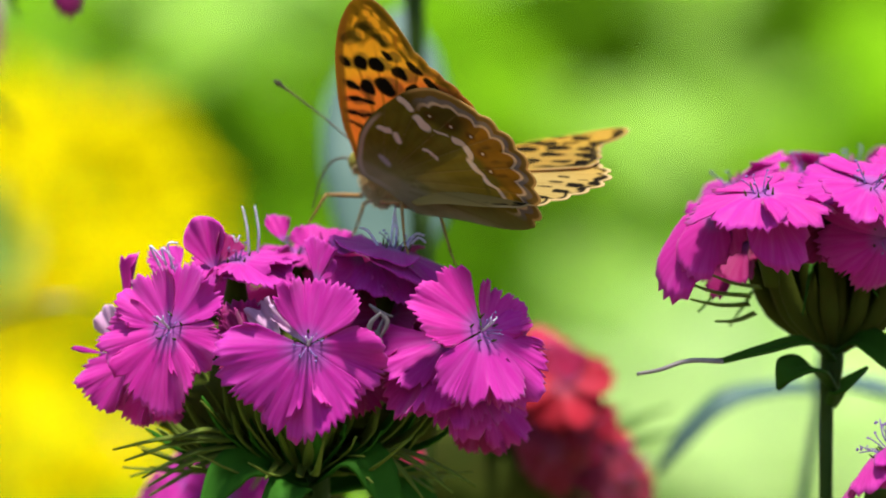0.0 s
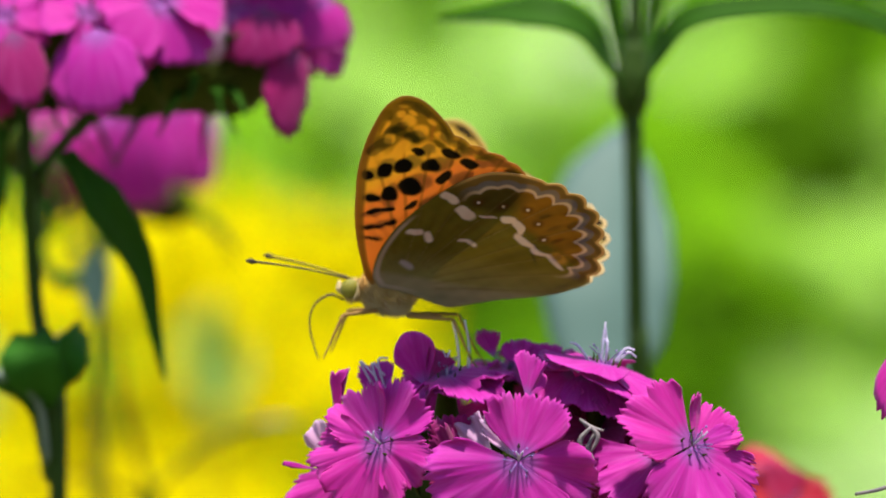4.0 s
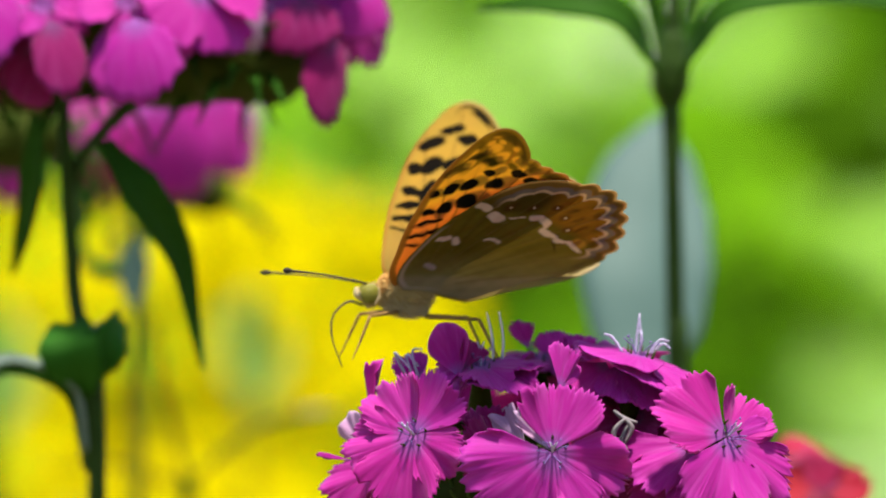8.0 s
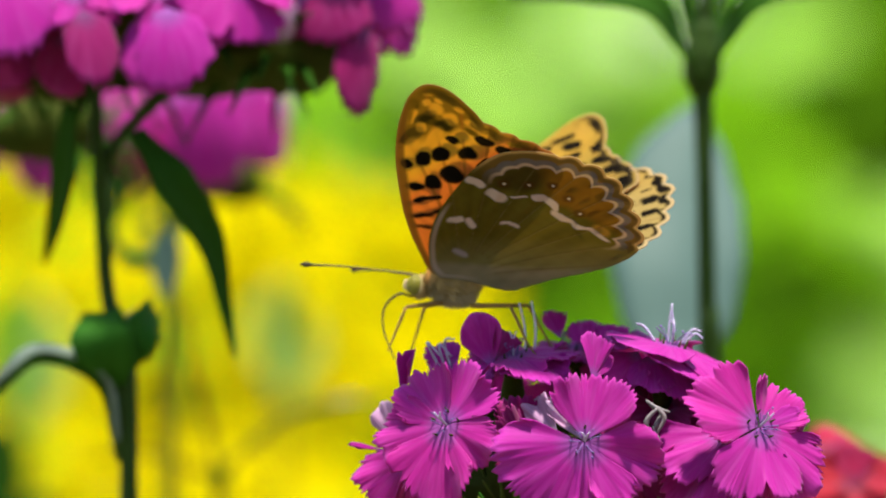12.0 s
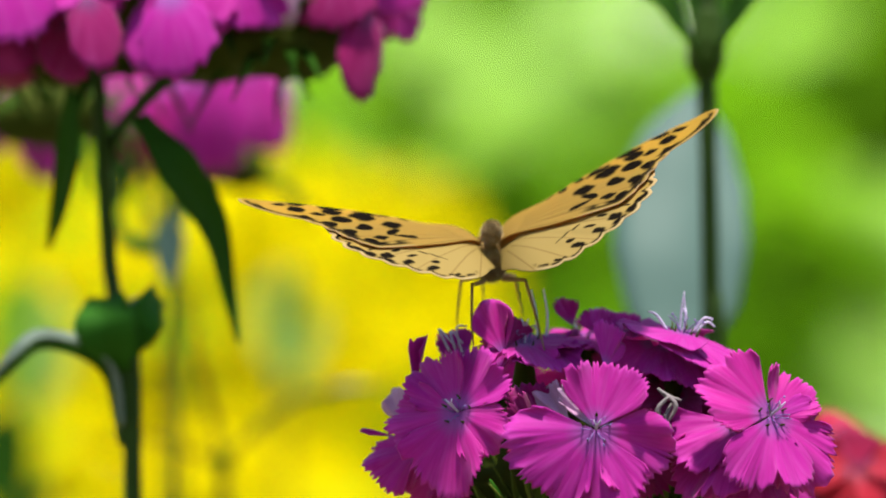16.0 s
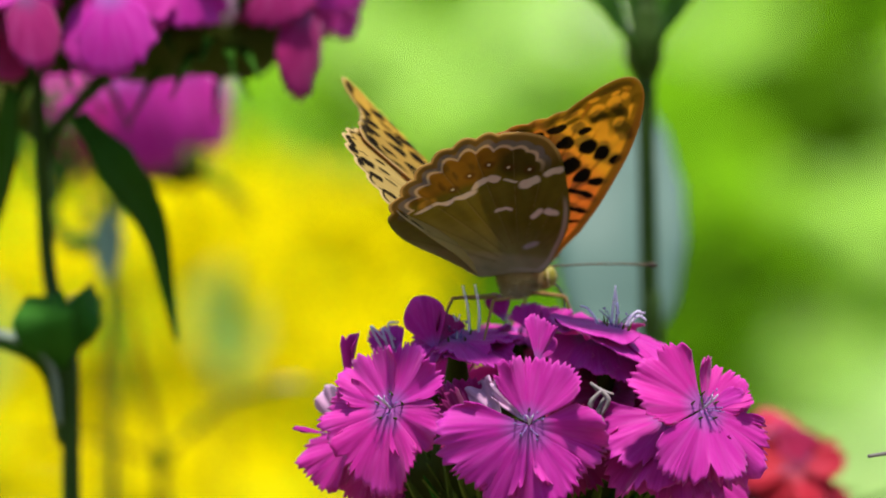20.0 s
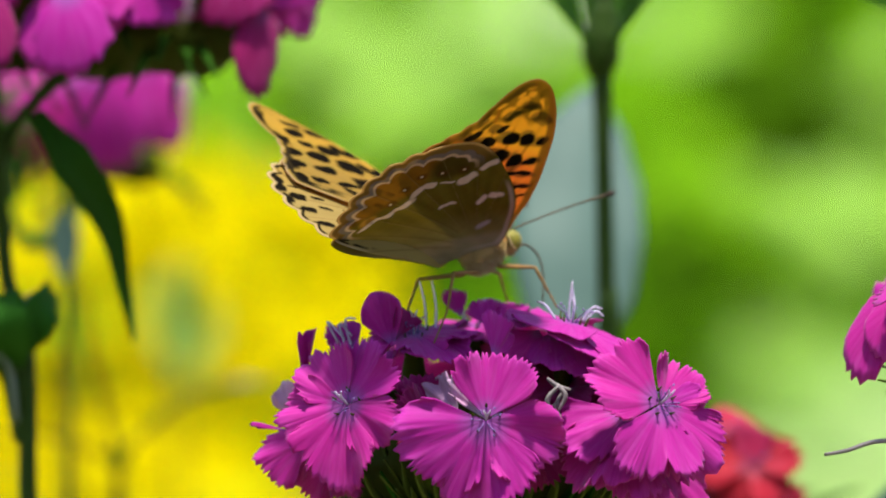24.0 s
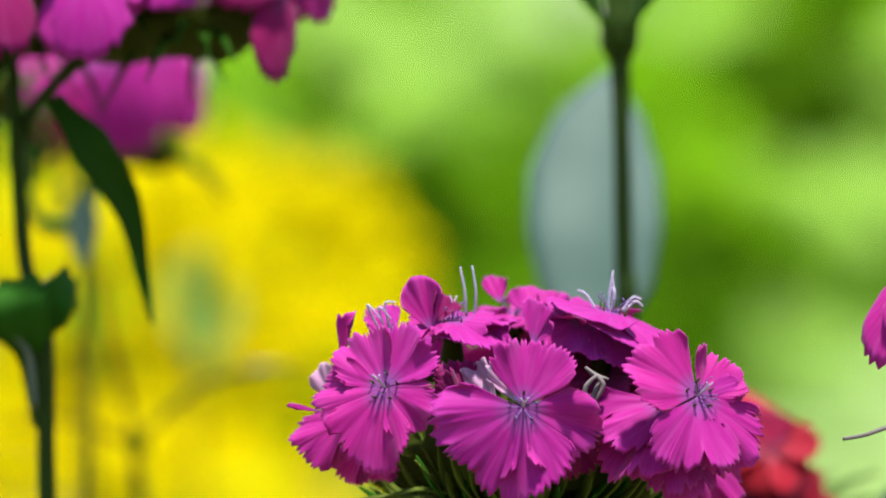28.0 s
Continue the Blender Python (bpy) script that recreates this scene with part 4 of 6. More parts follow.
# Upper blossoms out of view, added to shade the petals below them.
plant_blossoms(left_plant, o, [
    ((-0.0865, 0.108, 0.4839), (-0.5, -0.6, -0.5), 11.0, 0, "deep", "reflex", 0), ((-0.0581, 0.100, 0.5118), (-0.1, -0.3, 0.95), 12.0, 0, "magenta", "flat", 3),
    ((-0.0385, 0.098, 0.5128), (0.1, -0.3, 0.95), 12.0, 20, "magenta", "flat", 3), ((-0.0196, 0.102, 0.5106), (0.3, -0.3, 0.9), 12.0, 0, "magenta", "flat", 3),
    ((-0.0773, 0.100, 0.5114), (-0.3, -0.3, 0.9), 12.0, 0, "magenta", "flat", 3), ((-0.0948, 0.098, 0.5080), (-0.5, -0.3, 0.8), 14.0, 0, "magenta", "flat", 3),
    ((-0.0474, 0.138, 0.5159), (0.0, 0.3, 0.95), 12.5, 0, "magenta", "flat", 0), ((-0.0235, 0.143, 0.5067), (0.5, 0.5, 0.7), 12.0, 0, "magenta", "flat", 0),
])
nodding(left_plant, o, [
    ((-0.0496, 0.078, 0.4948), (-0.0453, 0.074, 0.4814), "magenta", "broad", 0.85, (0.15, -1, 0.1)), ((-0.0513, 0.084, 0.4945), (-0.0550, 0.082, 0.4815), "magenta", "broad", 0.75, (-0.4, -0.9, 0.1)),
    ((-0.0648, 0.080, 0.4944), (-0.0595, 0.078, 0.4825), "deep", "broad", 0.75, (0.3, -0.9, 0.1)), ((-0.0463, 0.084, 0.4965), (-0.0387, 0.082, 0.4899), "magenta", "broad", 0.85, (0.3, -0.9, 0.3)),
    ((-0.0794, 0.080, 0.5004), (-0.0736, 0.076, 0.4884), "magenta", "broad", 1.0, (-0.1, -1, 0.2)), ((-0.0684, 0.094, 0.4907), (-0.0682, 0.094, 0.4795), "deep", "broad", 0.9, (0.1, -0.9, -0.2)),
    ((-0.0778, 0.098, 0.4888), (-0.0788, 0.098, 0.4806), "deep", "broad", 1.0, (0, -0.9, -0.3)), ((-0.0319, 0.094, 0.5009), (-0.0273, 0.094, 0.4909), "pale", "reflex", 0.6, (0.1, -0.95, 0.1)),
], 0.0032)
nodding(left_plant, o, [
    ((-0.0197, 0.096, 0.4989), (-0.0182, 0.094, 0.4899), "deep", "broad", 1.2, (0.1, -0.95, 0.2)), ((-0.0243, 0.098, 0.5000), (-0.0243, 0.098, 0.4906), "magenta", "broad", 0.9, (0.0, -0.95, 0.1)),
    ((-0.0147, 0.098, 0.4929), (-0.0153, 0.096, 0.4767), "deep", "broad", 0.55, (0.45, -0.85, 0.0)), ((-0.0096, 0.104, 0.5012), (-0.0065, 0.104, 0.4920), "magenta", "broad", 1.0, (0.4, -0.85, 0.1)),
], 0.0032)
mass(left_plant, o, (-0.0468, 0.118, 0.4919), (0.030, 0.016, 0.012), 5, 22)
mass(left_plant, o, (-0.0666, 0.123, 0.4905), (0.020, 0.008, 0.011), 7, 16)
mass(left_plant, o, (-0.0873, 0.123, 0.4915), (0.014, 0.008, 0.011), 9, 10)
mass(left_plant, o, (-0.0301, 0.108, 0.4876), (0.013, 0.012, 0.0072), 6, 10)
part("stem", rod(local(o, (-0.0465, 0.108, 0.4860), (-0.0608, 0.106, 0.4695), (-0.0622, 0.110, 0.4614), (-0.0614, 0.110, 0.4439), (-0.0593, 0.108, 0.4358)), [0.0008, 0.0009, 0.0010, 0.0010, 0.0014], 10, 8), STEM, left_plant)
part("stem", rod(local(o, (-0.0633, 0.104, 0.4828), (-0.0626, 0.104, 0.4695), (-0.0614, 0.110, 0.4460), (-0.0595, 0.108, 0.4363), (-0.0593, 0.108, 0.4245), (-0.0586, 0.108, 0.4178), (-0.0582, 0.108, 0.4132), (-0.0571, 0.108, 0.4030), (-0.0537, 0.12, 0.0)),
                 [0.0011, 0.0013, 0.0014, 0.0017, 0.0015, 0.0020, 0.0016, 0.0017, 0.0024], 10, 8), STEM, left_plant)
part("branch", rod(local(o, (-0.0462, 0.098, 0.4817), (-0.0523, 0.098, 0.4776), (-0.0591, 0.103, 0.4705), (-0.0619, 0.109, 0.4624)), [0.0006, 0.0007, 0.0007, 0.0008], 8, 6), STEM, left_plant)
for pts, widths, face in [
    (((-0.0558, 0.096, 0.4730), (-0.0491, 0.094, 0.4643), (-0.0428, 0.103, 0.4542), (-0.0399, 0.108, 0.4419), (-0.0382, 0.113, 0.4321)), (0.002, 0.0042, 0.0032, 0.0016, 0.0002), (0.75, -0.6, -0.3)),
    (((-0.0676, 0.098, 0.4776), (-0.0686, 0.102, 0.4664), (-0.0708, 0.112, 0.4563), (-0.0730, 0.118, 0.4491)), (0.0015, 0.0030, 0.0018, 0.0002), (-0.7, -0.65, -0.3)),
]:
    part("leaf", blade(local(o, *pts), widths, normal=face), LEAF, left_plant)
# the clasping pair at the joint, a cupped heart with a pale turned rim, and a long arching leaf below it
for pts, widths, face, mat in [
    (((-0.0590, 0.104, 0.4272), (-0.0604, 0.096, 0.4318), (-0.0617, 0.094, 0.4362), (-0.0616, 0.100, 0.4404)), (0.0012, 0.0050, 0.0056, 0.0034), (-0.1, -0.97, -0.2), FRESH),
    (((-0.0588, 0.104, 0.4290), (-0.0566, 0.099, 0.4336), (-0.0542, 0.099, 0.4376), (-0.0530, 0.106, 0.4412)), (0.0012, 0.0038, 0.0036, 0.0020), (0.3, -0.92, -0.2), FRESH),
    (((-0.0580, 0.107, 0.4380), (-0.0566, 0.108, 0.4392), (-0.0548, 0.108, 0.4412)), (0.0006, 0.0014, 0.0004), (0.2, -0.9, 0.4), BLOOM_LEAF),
    # Arching leaf's top: waxy bloom, with its lit sheen put into the colour.
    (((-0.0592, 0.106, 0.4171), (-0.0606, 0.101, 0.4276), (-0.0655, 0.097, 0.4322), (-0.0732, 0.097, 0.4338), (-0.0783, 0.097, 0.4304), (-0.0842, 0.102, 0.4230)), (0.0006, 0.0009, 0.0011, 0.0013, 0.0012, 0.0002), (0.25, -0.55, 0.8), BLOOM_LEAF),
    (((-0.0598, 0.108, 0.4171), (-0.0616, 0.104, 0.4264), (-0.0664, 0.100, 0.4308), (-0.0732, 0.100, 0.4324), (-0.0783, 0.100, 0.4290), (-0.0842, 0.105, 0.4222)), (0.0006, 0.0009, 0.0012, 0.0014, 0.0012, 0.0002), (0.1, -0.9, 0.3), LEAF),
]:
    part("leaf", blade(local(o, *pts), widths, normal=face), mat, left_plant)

# a second head behind it, with hanging flowers
o = (-0.0526, 0.270, 0.4716)
back_plant = thing("sweet_william", "sweet william with pink-magenta flowers hanging behind a taller head", "flower", "sweet williams", at=o)
plant_blossoms(back_plant, o, [
    ((-0.0517, 0.280, 0.4832), (0.0, -0.5, 0.8), 12.0, 0, "magenta", "flat", 0), ((-0.0757, 0.280, 0.4797), (-0.4, -0.5, 0.7), 12.0, 0, "magenta", "flat", 0),
    ((-0.0939, 0.280, 0.4775), (-0.6, -0.5, 0.5), 12.0, 0, "magenta", "flat", 0),
])
nodding(back_plant, o, [
    ((-0.0508, 0.248, 0.4859), (-0.0401, 0.244, 0.4663), "magenta", "broad", 0.75, (0.15, -0.95, 0.2)), ((-0.0543, 0.254, 0.4827), (-0.0508, 0.250, 0.4700), "magenta", "broad", 1.0, (0.0, -0.95, 0.2)),
    ((-0.0409, 0.254, 0.4871), (-0.0313, 0.252, 0.4697), "magenta", "broad", 0.6, (0.3, -0.9, 0.2)), ((-0.0387, 0.260, 0.4873), (-0.0314, 0.258, 0.4771), "pale", "reflex", 0.9, (0.4, -0.85, 0.3)),
    ((-0.0541, 0.246, 0.4825), (-0.0691, 0.244, 0.4791), "magenta", "broad", 0.75, (0.0, -0.85, 0.5)), ((-0.0654, 0.250, 0.4815), (-0.0692, 0.248, 0.4700), "magenta", "broad", 0.6, (-0.3, -0.9, 0.1)),
    ((-0.0633, 0.270, 0.4762), (-0.0645, 0.270, 0.4631), "deep", "reflex", 0.8, (0.0, -0.9, 0.1)), ((-0.0784, 0.266, 0.4784), (-0.0835, 0.266, 0.4639), "magenta", "broad", 0.8, (-0.3, -0.9, 0.1)),
])
nodding(back_plant, o, [
    ((-0.0931, 0.266, 0.4806), (-0.0954, 0.266, 0.4659), "magenta", "broad", 0.9, (-0.3, -0.9, 0.1)),
])
mass(back_plant, o, (-0.0616, 0.300, 0.4789), (0.018, 0.012, 0.006), 8, 8)
mass(back_plant, o, (-0.0437, 0.285, 0.4656), (0.0075, 0.006, 0.0045), 18, 10)
# Not a flower base: a dark lump standing in for leaves and stems.
mass(left_plant, left_plant.location, (-0.0771, 0.2, 0.4748), (0.012, 0.008, 0.006), 28, 16)
part("stem", rod(local(o, (-0.0589, 0.290, 0.4742), (-0.0630, 0.380, 0.4525), (-0.0629, 0.520, 0.4163), (-0.0592, 0.54, 0.0)), [0.0010, 0.0009, 0.0009, 0.0016], 8, 6), STEM, back_plant)

# right plant
o = (0.1179, 0.030, 0.4358)
right_plant = thing("sweet_william", "sweet william with a flat magenta head on a dark green stem", "flower", "sweet williams", at=o)
plant_blossoms(right_plant, o, [
    ((0.1023, 0.005, 0.4442), (-0.15, -0.40, 0.90), 14.0, 50, "magenta", "flat", 5), ((0.1215, 0.010, 0.4456), (0.12, -0.54, 0.82), 13.5, 20, "magenta", "flat", 4),
    ((0.1128, 0.040, 0.4475), (0.0, -0.20, 0.95), 12.5, 0, "magenta", "flat", 3), ((0.1241, 0.012, 0.4369), (0.2, -0.95, -0.1), 11.5, 54, "magenta", "reflex", 2),
    ((0.1004, 0.045, 0.4455), (-0.6, -0.2, 0.8), 11.5, 0, "magenta", "flat", 2), ((0.1335, 0.020, 0.4446), (0.5, -0.5, 0.7), 13.0, 0, "magenta", "flat", 4),
])
plant_blossoms(right_plant, o, [
    ((0.1403, 0.030, 0.4358), (0.8, -0.5, 0.2), 12.5, 0, "magenta", "flat", 2), ((0.1233, 0.060, 0.4479), (0.1, 0.3, 0.95), 12.5, 0, "magenta", "flat", 3),
    ((0.1357, 0.065, 0.4474), (0.4, 0.4, 0.8), 12.5, 0, "magenta", "flat", 0), ((0.0968, 0.050, 0.4395), (-0.7, 0.1, 0.5), 11.0, 0, "deep", "flat", 0),
    ((0.1161, 0.020, 0.4388), (0.0, -0.9, 0.2), 9.0, 0, "deep", "cup", 0), ((0.1023, 0.030, 0.4363), (-0.4, -0.8, 0.0), 9.0, 0, "deep", "cup", 0),
])
for claw, tip, narrow, face in [((0.0948, 0.016, 0.4422), (0.0859, 0.012, 0.4278), 0.6, (-0.6, -0.8, 0.1)), ((0.0959, 0.014, 0.4408), (0.0906, 0.010, 0.4310), 0.8, (-0.4, -0.9, 0.0)), ((0.1034, 0.004, 0.4437), (0.1074, 0.002, 0.4315), 0.8, (0.0, -0.95, 0.2)),
                                ((0.0982, 0.012, 0.4417), (0.0972, 0.012, 0.4341), 0.8, (-0.2, -0.95, 0.0))]:
    hang(right_plant, o, claw, tip, "magenta", "broad", narrow, face)
mass(right_plant, o, (0.1165, 0.035, 0.4345), (0.015, 0.012, 0.005), 15, 10, 0.4)
for k in range(22):
    a, wide = k * 2.399963, 0.35 + 0.65 * math.sqrt((k + 0.5) / 22)
    top = Vector((0.1165 + 0.0165 * wide * math.cos(a), 0.033 + 0.014 * wide * math.sin(a), 0.4360))
    low = Vector((0.1172 + 0.0012 * math.cos(a), 0.032 + 0.0012 * math.sin(a), 0.4170))
    pod = rod(local(o, low, low.lerp(top, 0.45) + Vector((0.0028 * wide * math.cos(a), 0.0028 * wide * math.sin(a), -0.0015)), top), [0.0006, 0.0017, 0.0013], 8, 5)
    part("calyx", pod, CALYX, right_plant)
part("stem", rod(local(o, (0.1167, 0.033, 0.4231), (0.1171, 0.030, 0.4154), (0.1167, 0.030, 0.4095), (0.1155, 0.030, 0.3920), (0.1140, 0.03, 0.0)), [0.0022, 0.0015, 0.0012, 0.0012, 0.0020], 10, 8), STEM, right_plant)
for a, b in [((0.1016, 0.020, 0.4267), (0.0901, 0.014, 0.4292)), ((0.1016, 0.020, 0.4253), (0.0911, 0.014, 0.4263)), ((0.1026, 0.020, 0.4238), (0.0954, 0.016, 0.4225)), ((0.1035, 0.020, 0.4282), (0.0935, 0.014, 0.4310))]:
    a, b = local(o, a, b)
    part("bract", blade([a, a.lerp(b, 0.5) + Vector((0, 0, -0.0006)), b], (0.0005, 0.0004, 0.0001), normal=(0, -0.6, 0.8), thick=0.0003, across=3), BRACT, right_plant)
for pts, widths, face, mat in [
    (((0.1167, 0.030, 0.4154), (0.1113, 0.020, 0.4190), (0.1032, 0.015, 0.4175), (0.0963, 0.012, 0.4158)), (0.0012, 0.0016, 0.0012, 0.0005), (0, -0.5, 0.85), LEAF),
    (((0.0964, 0.012, 0.4158), (0.0904, 0.010, 0.4159), (0.0856, 0.010, 0.4144), (0.0817, 0.010, 0.4137)), (0.0005, 0.0003, 0.0002, 0.0001), (0, -0.5, 0.85), WITHERED),
    (((0.1167, 0.030, 0.4105), (0.1122, 0.020, 0.4146), (0.1080, 0.015, 0.4143), (0.1062, 0.016, 0.4109)), (0.0012, 0.0030, 0.0028, 0.0003), (-0.1, -0.7, 0.7), LEAF),
    (((0.1174, 0.030, 0.4173), (0.1214, 0.025, 0.4194), (0.1267, 0.020, 0.4156), (0.1340, 0.025, 0.4097)), (0.0012, 0.0030, 0.0030, 0.0003), (0.1, -0.7, 0.7), LEAF),
    (((0.1163, 0.030, 0.4076), (0.1171, 0.020, 0.4108), (0.1219, 0.020, 0.4146)), (0.001, 0.0016, 0.0002), (0.1, -0.7, 0.7), LEAF),
]:
    part("leaf", blade(local(o, *pts), widths, normal=face), mat, right_plant)

# a low plant at the right, its flower looking up
o = (0.1364, 0.020, 0.3905)
low_plant = thing("sweet_william", "low sweet william with upturned magenta flowers and dark anthers", "flower", "sweet williams", at=o)
plant_blossoms(low_plant, o, [
    ((0.1230, -0.004, 0.4012), (-0.70, 0.10, 0.70), 14.0, 36, "magenta", "flat", 8), ((0.1402, -0.004, 0.3991), (0.0, -0.6, 0.8), 13.0, 0, "magenta", "flat", 5), ((0.1460, 0.010, 0.3967), (0.5, -0.6, 0.6), 13.0, 0, "magenta", "flat", 5),
    ((0.1399, -0.010, 0.3917), (-0.3, -0.9, -0.1), 12.0, 0, "magenta", "reflex", 2), ((0.1383, -0.010, 0.3889), (0.2, -0.9, -0.1), 12.0, 0, "magenta", "reflex", 2), ((0.1383, 0.040, 0.4004), (0.0, 0.3, 0.95), 13.0, 0, "magenta", "flat", 2),
])
mass(low_plant, o, (0.1364, 0.020, 0.3876), (0.016, 0.014, 0.009), 19, 14)
part("stem", rod(local(o, (0.1364, 0.020, 0.3847), (0.1359, 0.020, 0.3615), (0.1354, 0.02, 0.0)), [0.0025, 0.0022, 0.0028], 8, 6), STEM, low_plant)

# crimson plant behind the subject
o = (0.0776, 0.160, 0.3964)
red_plant = thing("sweet_william", "sweet william with a cluster of crimson-red flowers behind the magenta head", "flower", "sweet williams", at=o)
plant_blossoms(red_plant, o, [
    ((0.0700, 0.145, 0.4139), (-0.1, -0.7, 0.7), 8.5, 0, "crimson", "flat", 2), ((0.0753, 0.135, 0.4077), (0.1, -0.85, 0.45), 9.5, 20, "crimson", "flat", 2),
    ((0.0687, 0.140, 0.4044), (-0.2, -0.9, 0.2), 9.0, 40, "shaded_crimson", "flat", 2), ((0.0787, 0.140, 0.4007), (0.4, -0.8, 0.3), 8.5, 10, "crimson", "flat", 2),
    ((0.0836, 0.145, 0.3958), (0.5, -0.7, 0.4), 8.0, 0, "crimson", "flat", 2), ((0.0878, 0.145, 0.3911), (0.5, -0.7, 0.3), 7.5, 30, "crimson", "flat", 2),
])
plant_blossoms(red_plant, o, [
    ((0.0844, 0.140, 0.3887), (0.2, -0.9, 0.0), 8.0, 0, "shaded_crimson", "reflex", 0), ((0.0737, 0.135, 0.3962), (0.0, -0.95, 0.0), 8.0, 50, "shaded_crimson", "reflex", 0),
    ((0.0894, 0.145, 0.3822), (0.4, -0.8, 0.1), 8.0, 50, "crimson", "reflex", 0), ((0.0663, 0.170, 0.4099), (-0.3, -0.4, 0.8), 8.5, 0, "crimson", "flat", 0),
    ((0.0780, 0.170, 0.4110), (0.3, -0.2, 0.9), 8.0, 0, "crimson", "flat", 0), ((0.0839, 0.180, 0.4011), (0.5, 0.0, 0.8), 8.0, 0, "crimson", "flat", 0),
])
mass(red_plant, o, (0.0725, 0.165, 0.3920), (0.016, 0.012, 0.012), 21, 16)
# Dark lump standing in for the low foliage beside the head.
mass(red_plant, o, (0.0595, 0.150, 0.3890), (0.017, 0.010, 0.012), 22, 14)
part("stem", rod(local(o, (0.0765, 0.160, 0.3890), (0.0754, 0.160, 0.3635), (0.0744, 0.16, 0.0)), [0.0026, 0.0022, 0.0028], 8, 6), STEM, red_plant)

# low pink flowers under the subject
o = (0.0103, 0.090, 0.3917)
under_plant = thing("sweet_william", "low sweet william with pink-magenta flowers under the taller head", "flower", "sweet williams", at=o)
plant_blossoms(under_plant, o, [
    ((0.0123, 0.080, 0.3966), (0.0, -0.7, 0.7), 8.0, 0, "magenta", "flat", 0), ((0.0062, 0.080, 0.3931), (-0.3, -0.8, 0.4), 8.5, 20, "magenta", "flat", 0), ((0.0127, 0.075, 0.3902), (0.1, -0.9, 0.2), 8.5, 20, "magenta", "flat", 0),
    ((0.0284, 0.080, 0.3986), (0.0, -0.7, 0.7), 5.5, 0, "crimson", "flat", 0), ((0.0426, 0.085, 0.3989), (0.2, -0.7, 0.7), 6.5, 0, "crimson", "flat", 0), ((0.0022, 0.080, 0.3880), (-0.5, -0.8, 0.2), 9.0, 0, "magenta", "flat", 0),
])
mass(under_plant, o, (0.0195, 0.095, 0.3894), (0.014, 0.010, 0.008), 23, 10)
part("stem", rod(local(o, (0.0124, 0.090, 0.3876), (0.0144, 0.090, 0.3674), (0.0154, 0.09, 0.0)), [0.0024, 0.0022, 0.0028], 8, 6), STEM, under_plant)

# tall jointed stalk behind, with its pair of arching leaves
o = (0.0479, 0.140, 0.4841)
stalk = thing("tall_plant", "tall dark green jointed stalk with a pair of arching leaves", "plant", at=o)
part("stem", rod(local(o, (0.0479, 0.140, 0.4804), (0.0482, 0.140, 0.4648), (0.0488, 0.140, 0.4334), (0.0493, 0.140, 0.4020), (0.0500, 0.14, 0.0)), [0.0019, 0.0016, 0.0018, 0.0020, 0.0024], 10, 8), STEM, stalk)
part("node", rod(local(o, (0.0483, 0.140, 0.4940), (0.0479, 0.140, 0.4878), (0.0477, 0.140, 0.4836), (0.0479, 0.140, 0.4794)), [0.0022, 0.0036, 0.0036, 0.0016], 12, 6), STEM, stalk)
part("stem", rod(local(o, (0.0481, 0.140, 0.4867), (0.0485, 0.140, 0.5066), (0.0488, 0.140, 0.5484)), [0.0016, 0.0015, 0.0013], 10, 6), STEM, stalk)
for pts, widths, face in [
    (((0.0463, 0.135, 0.4835), (0.0426, 0.125, 0.4905), (0.0378, 0.120, 0.4966), (0.0285, 0.120, 0.4989), (0.0121, 0.130, 0.4981)), (0.0030, 0.0028, 0.0034, 0.0040, 0.0004), (0.1, -0.75, 0.65)),
    (((0.0494, 0.135, 0.4840), (0.0524, 0.125, 0.4915), (0.0579, 0.120, 0.4978), (0.0708, 0.120, 0.4999), (0.0853, 0.120, 0.4992), (0.0970, 0.125, 0.4952), (0.1098, 0.130, 0.4886)), (0.0030, 0.0026, 0.0028, 0.0026, 0.0020, 0.0024, 0.0003), (-0.1, -0.75, 0.65)),
    (((0.0473, 0.145, 0.4847), (0.0454, 0.150, 0.4964), (0.0427, 0.150, 0.5091), (0.0388, 0.160, 0.5285)), (0.0012, 0.0016, 0.0016, 0.0003), (0.4, -0.8, 0.3)),
    (((0.0491, 0.145, 0.4847), (0.0517, 0.150, 0.4964), (0.0543, 0.150, 0.5091), (0.0589, 0.160, 0.5285)), (0.0012, 0.0014, 0.0016, 0.0003), (-0.4, -0.8, 0.3)),
]:
    part("leaf", blade(local(o, *pts), widths, normal=face), LEAF, stalk)

# broad blue-green leaf behind the stalk, and a narrow one lower down
o = (0.0452, 0.220, 0.4281)
blue = thing("glaucous_plant", "blue-green plant with one broad upright leaf", "plant", at=o)
part("leaf", blade(local(o, (0.0457, 0.200, 0.4284), (0.0453, 0.204, 0.4370), (0.0451, 0.210, 0.4490), (0.0451, 0.218, 0.4600), (0.0465, 0.226, 0.4711), (0.0486, 0.234, 0.4801)), (0.004, 0.0105, 0.0130, 0.0128, 0.0085, 0.0008), normal=(-0.1, -0.95, 0.3), fold=0.12), BLUE_LEAF, blue)
part("leaf", blade(local(o, (0.1236, 0.160, 0.4070), (0.1164, 0.155, 0.4071), (0.1065, 0.150, 0.4051), (0.0992, 0.150, 0.3988), (0.0934, 0.150, 0.3915)), (0.0022, 0.0022, 0.0028, 0.0024, 0.0004), normal=(0.0, -0.5, 0.85)), BLUE_LEAF, blue)
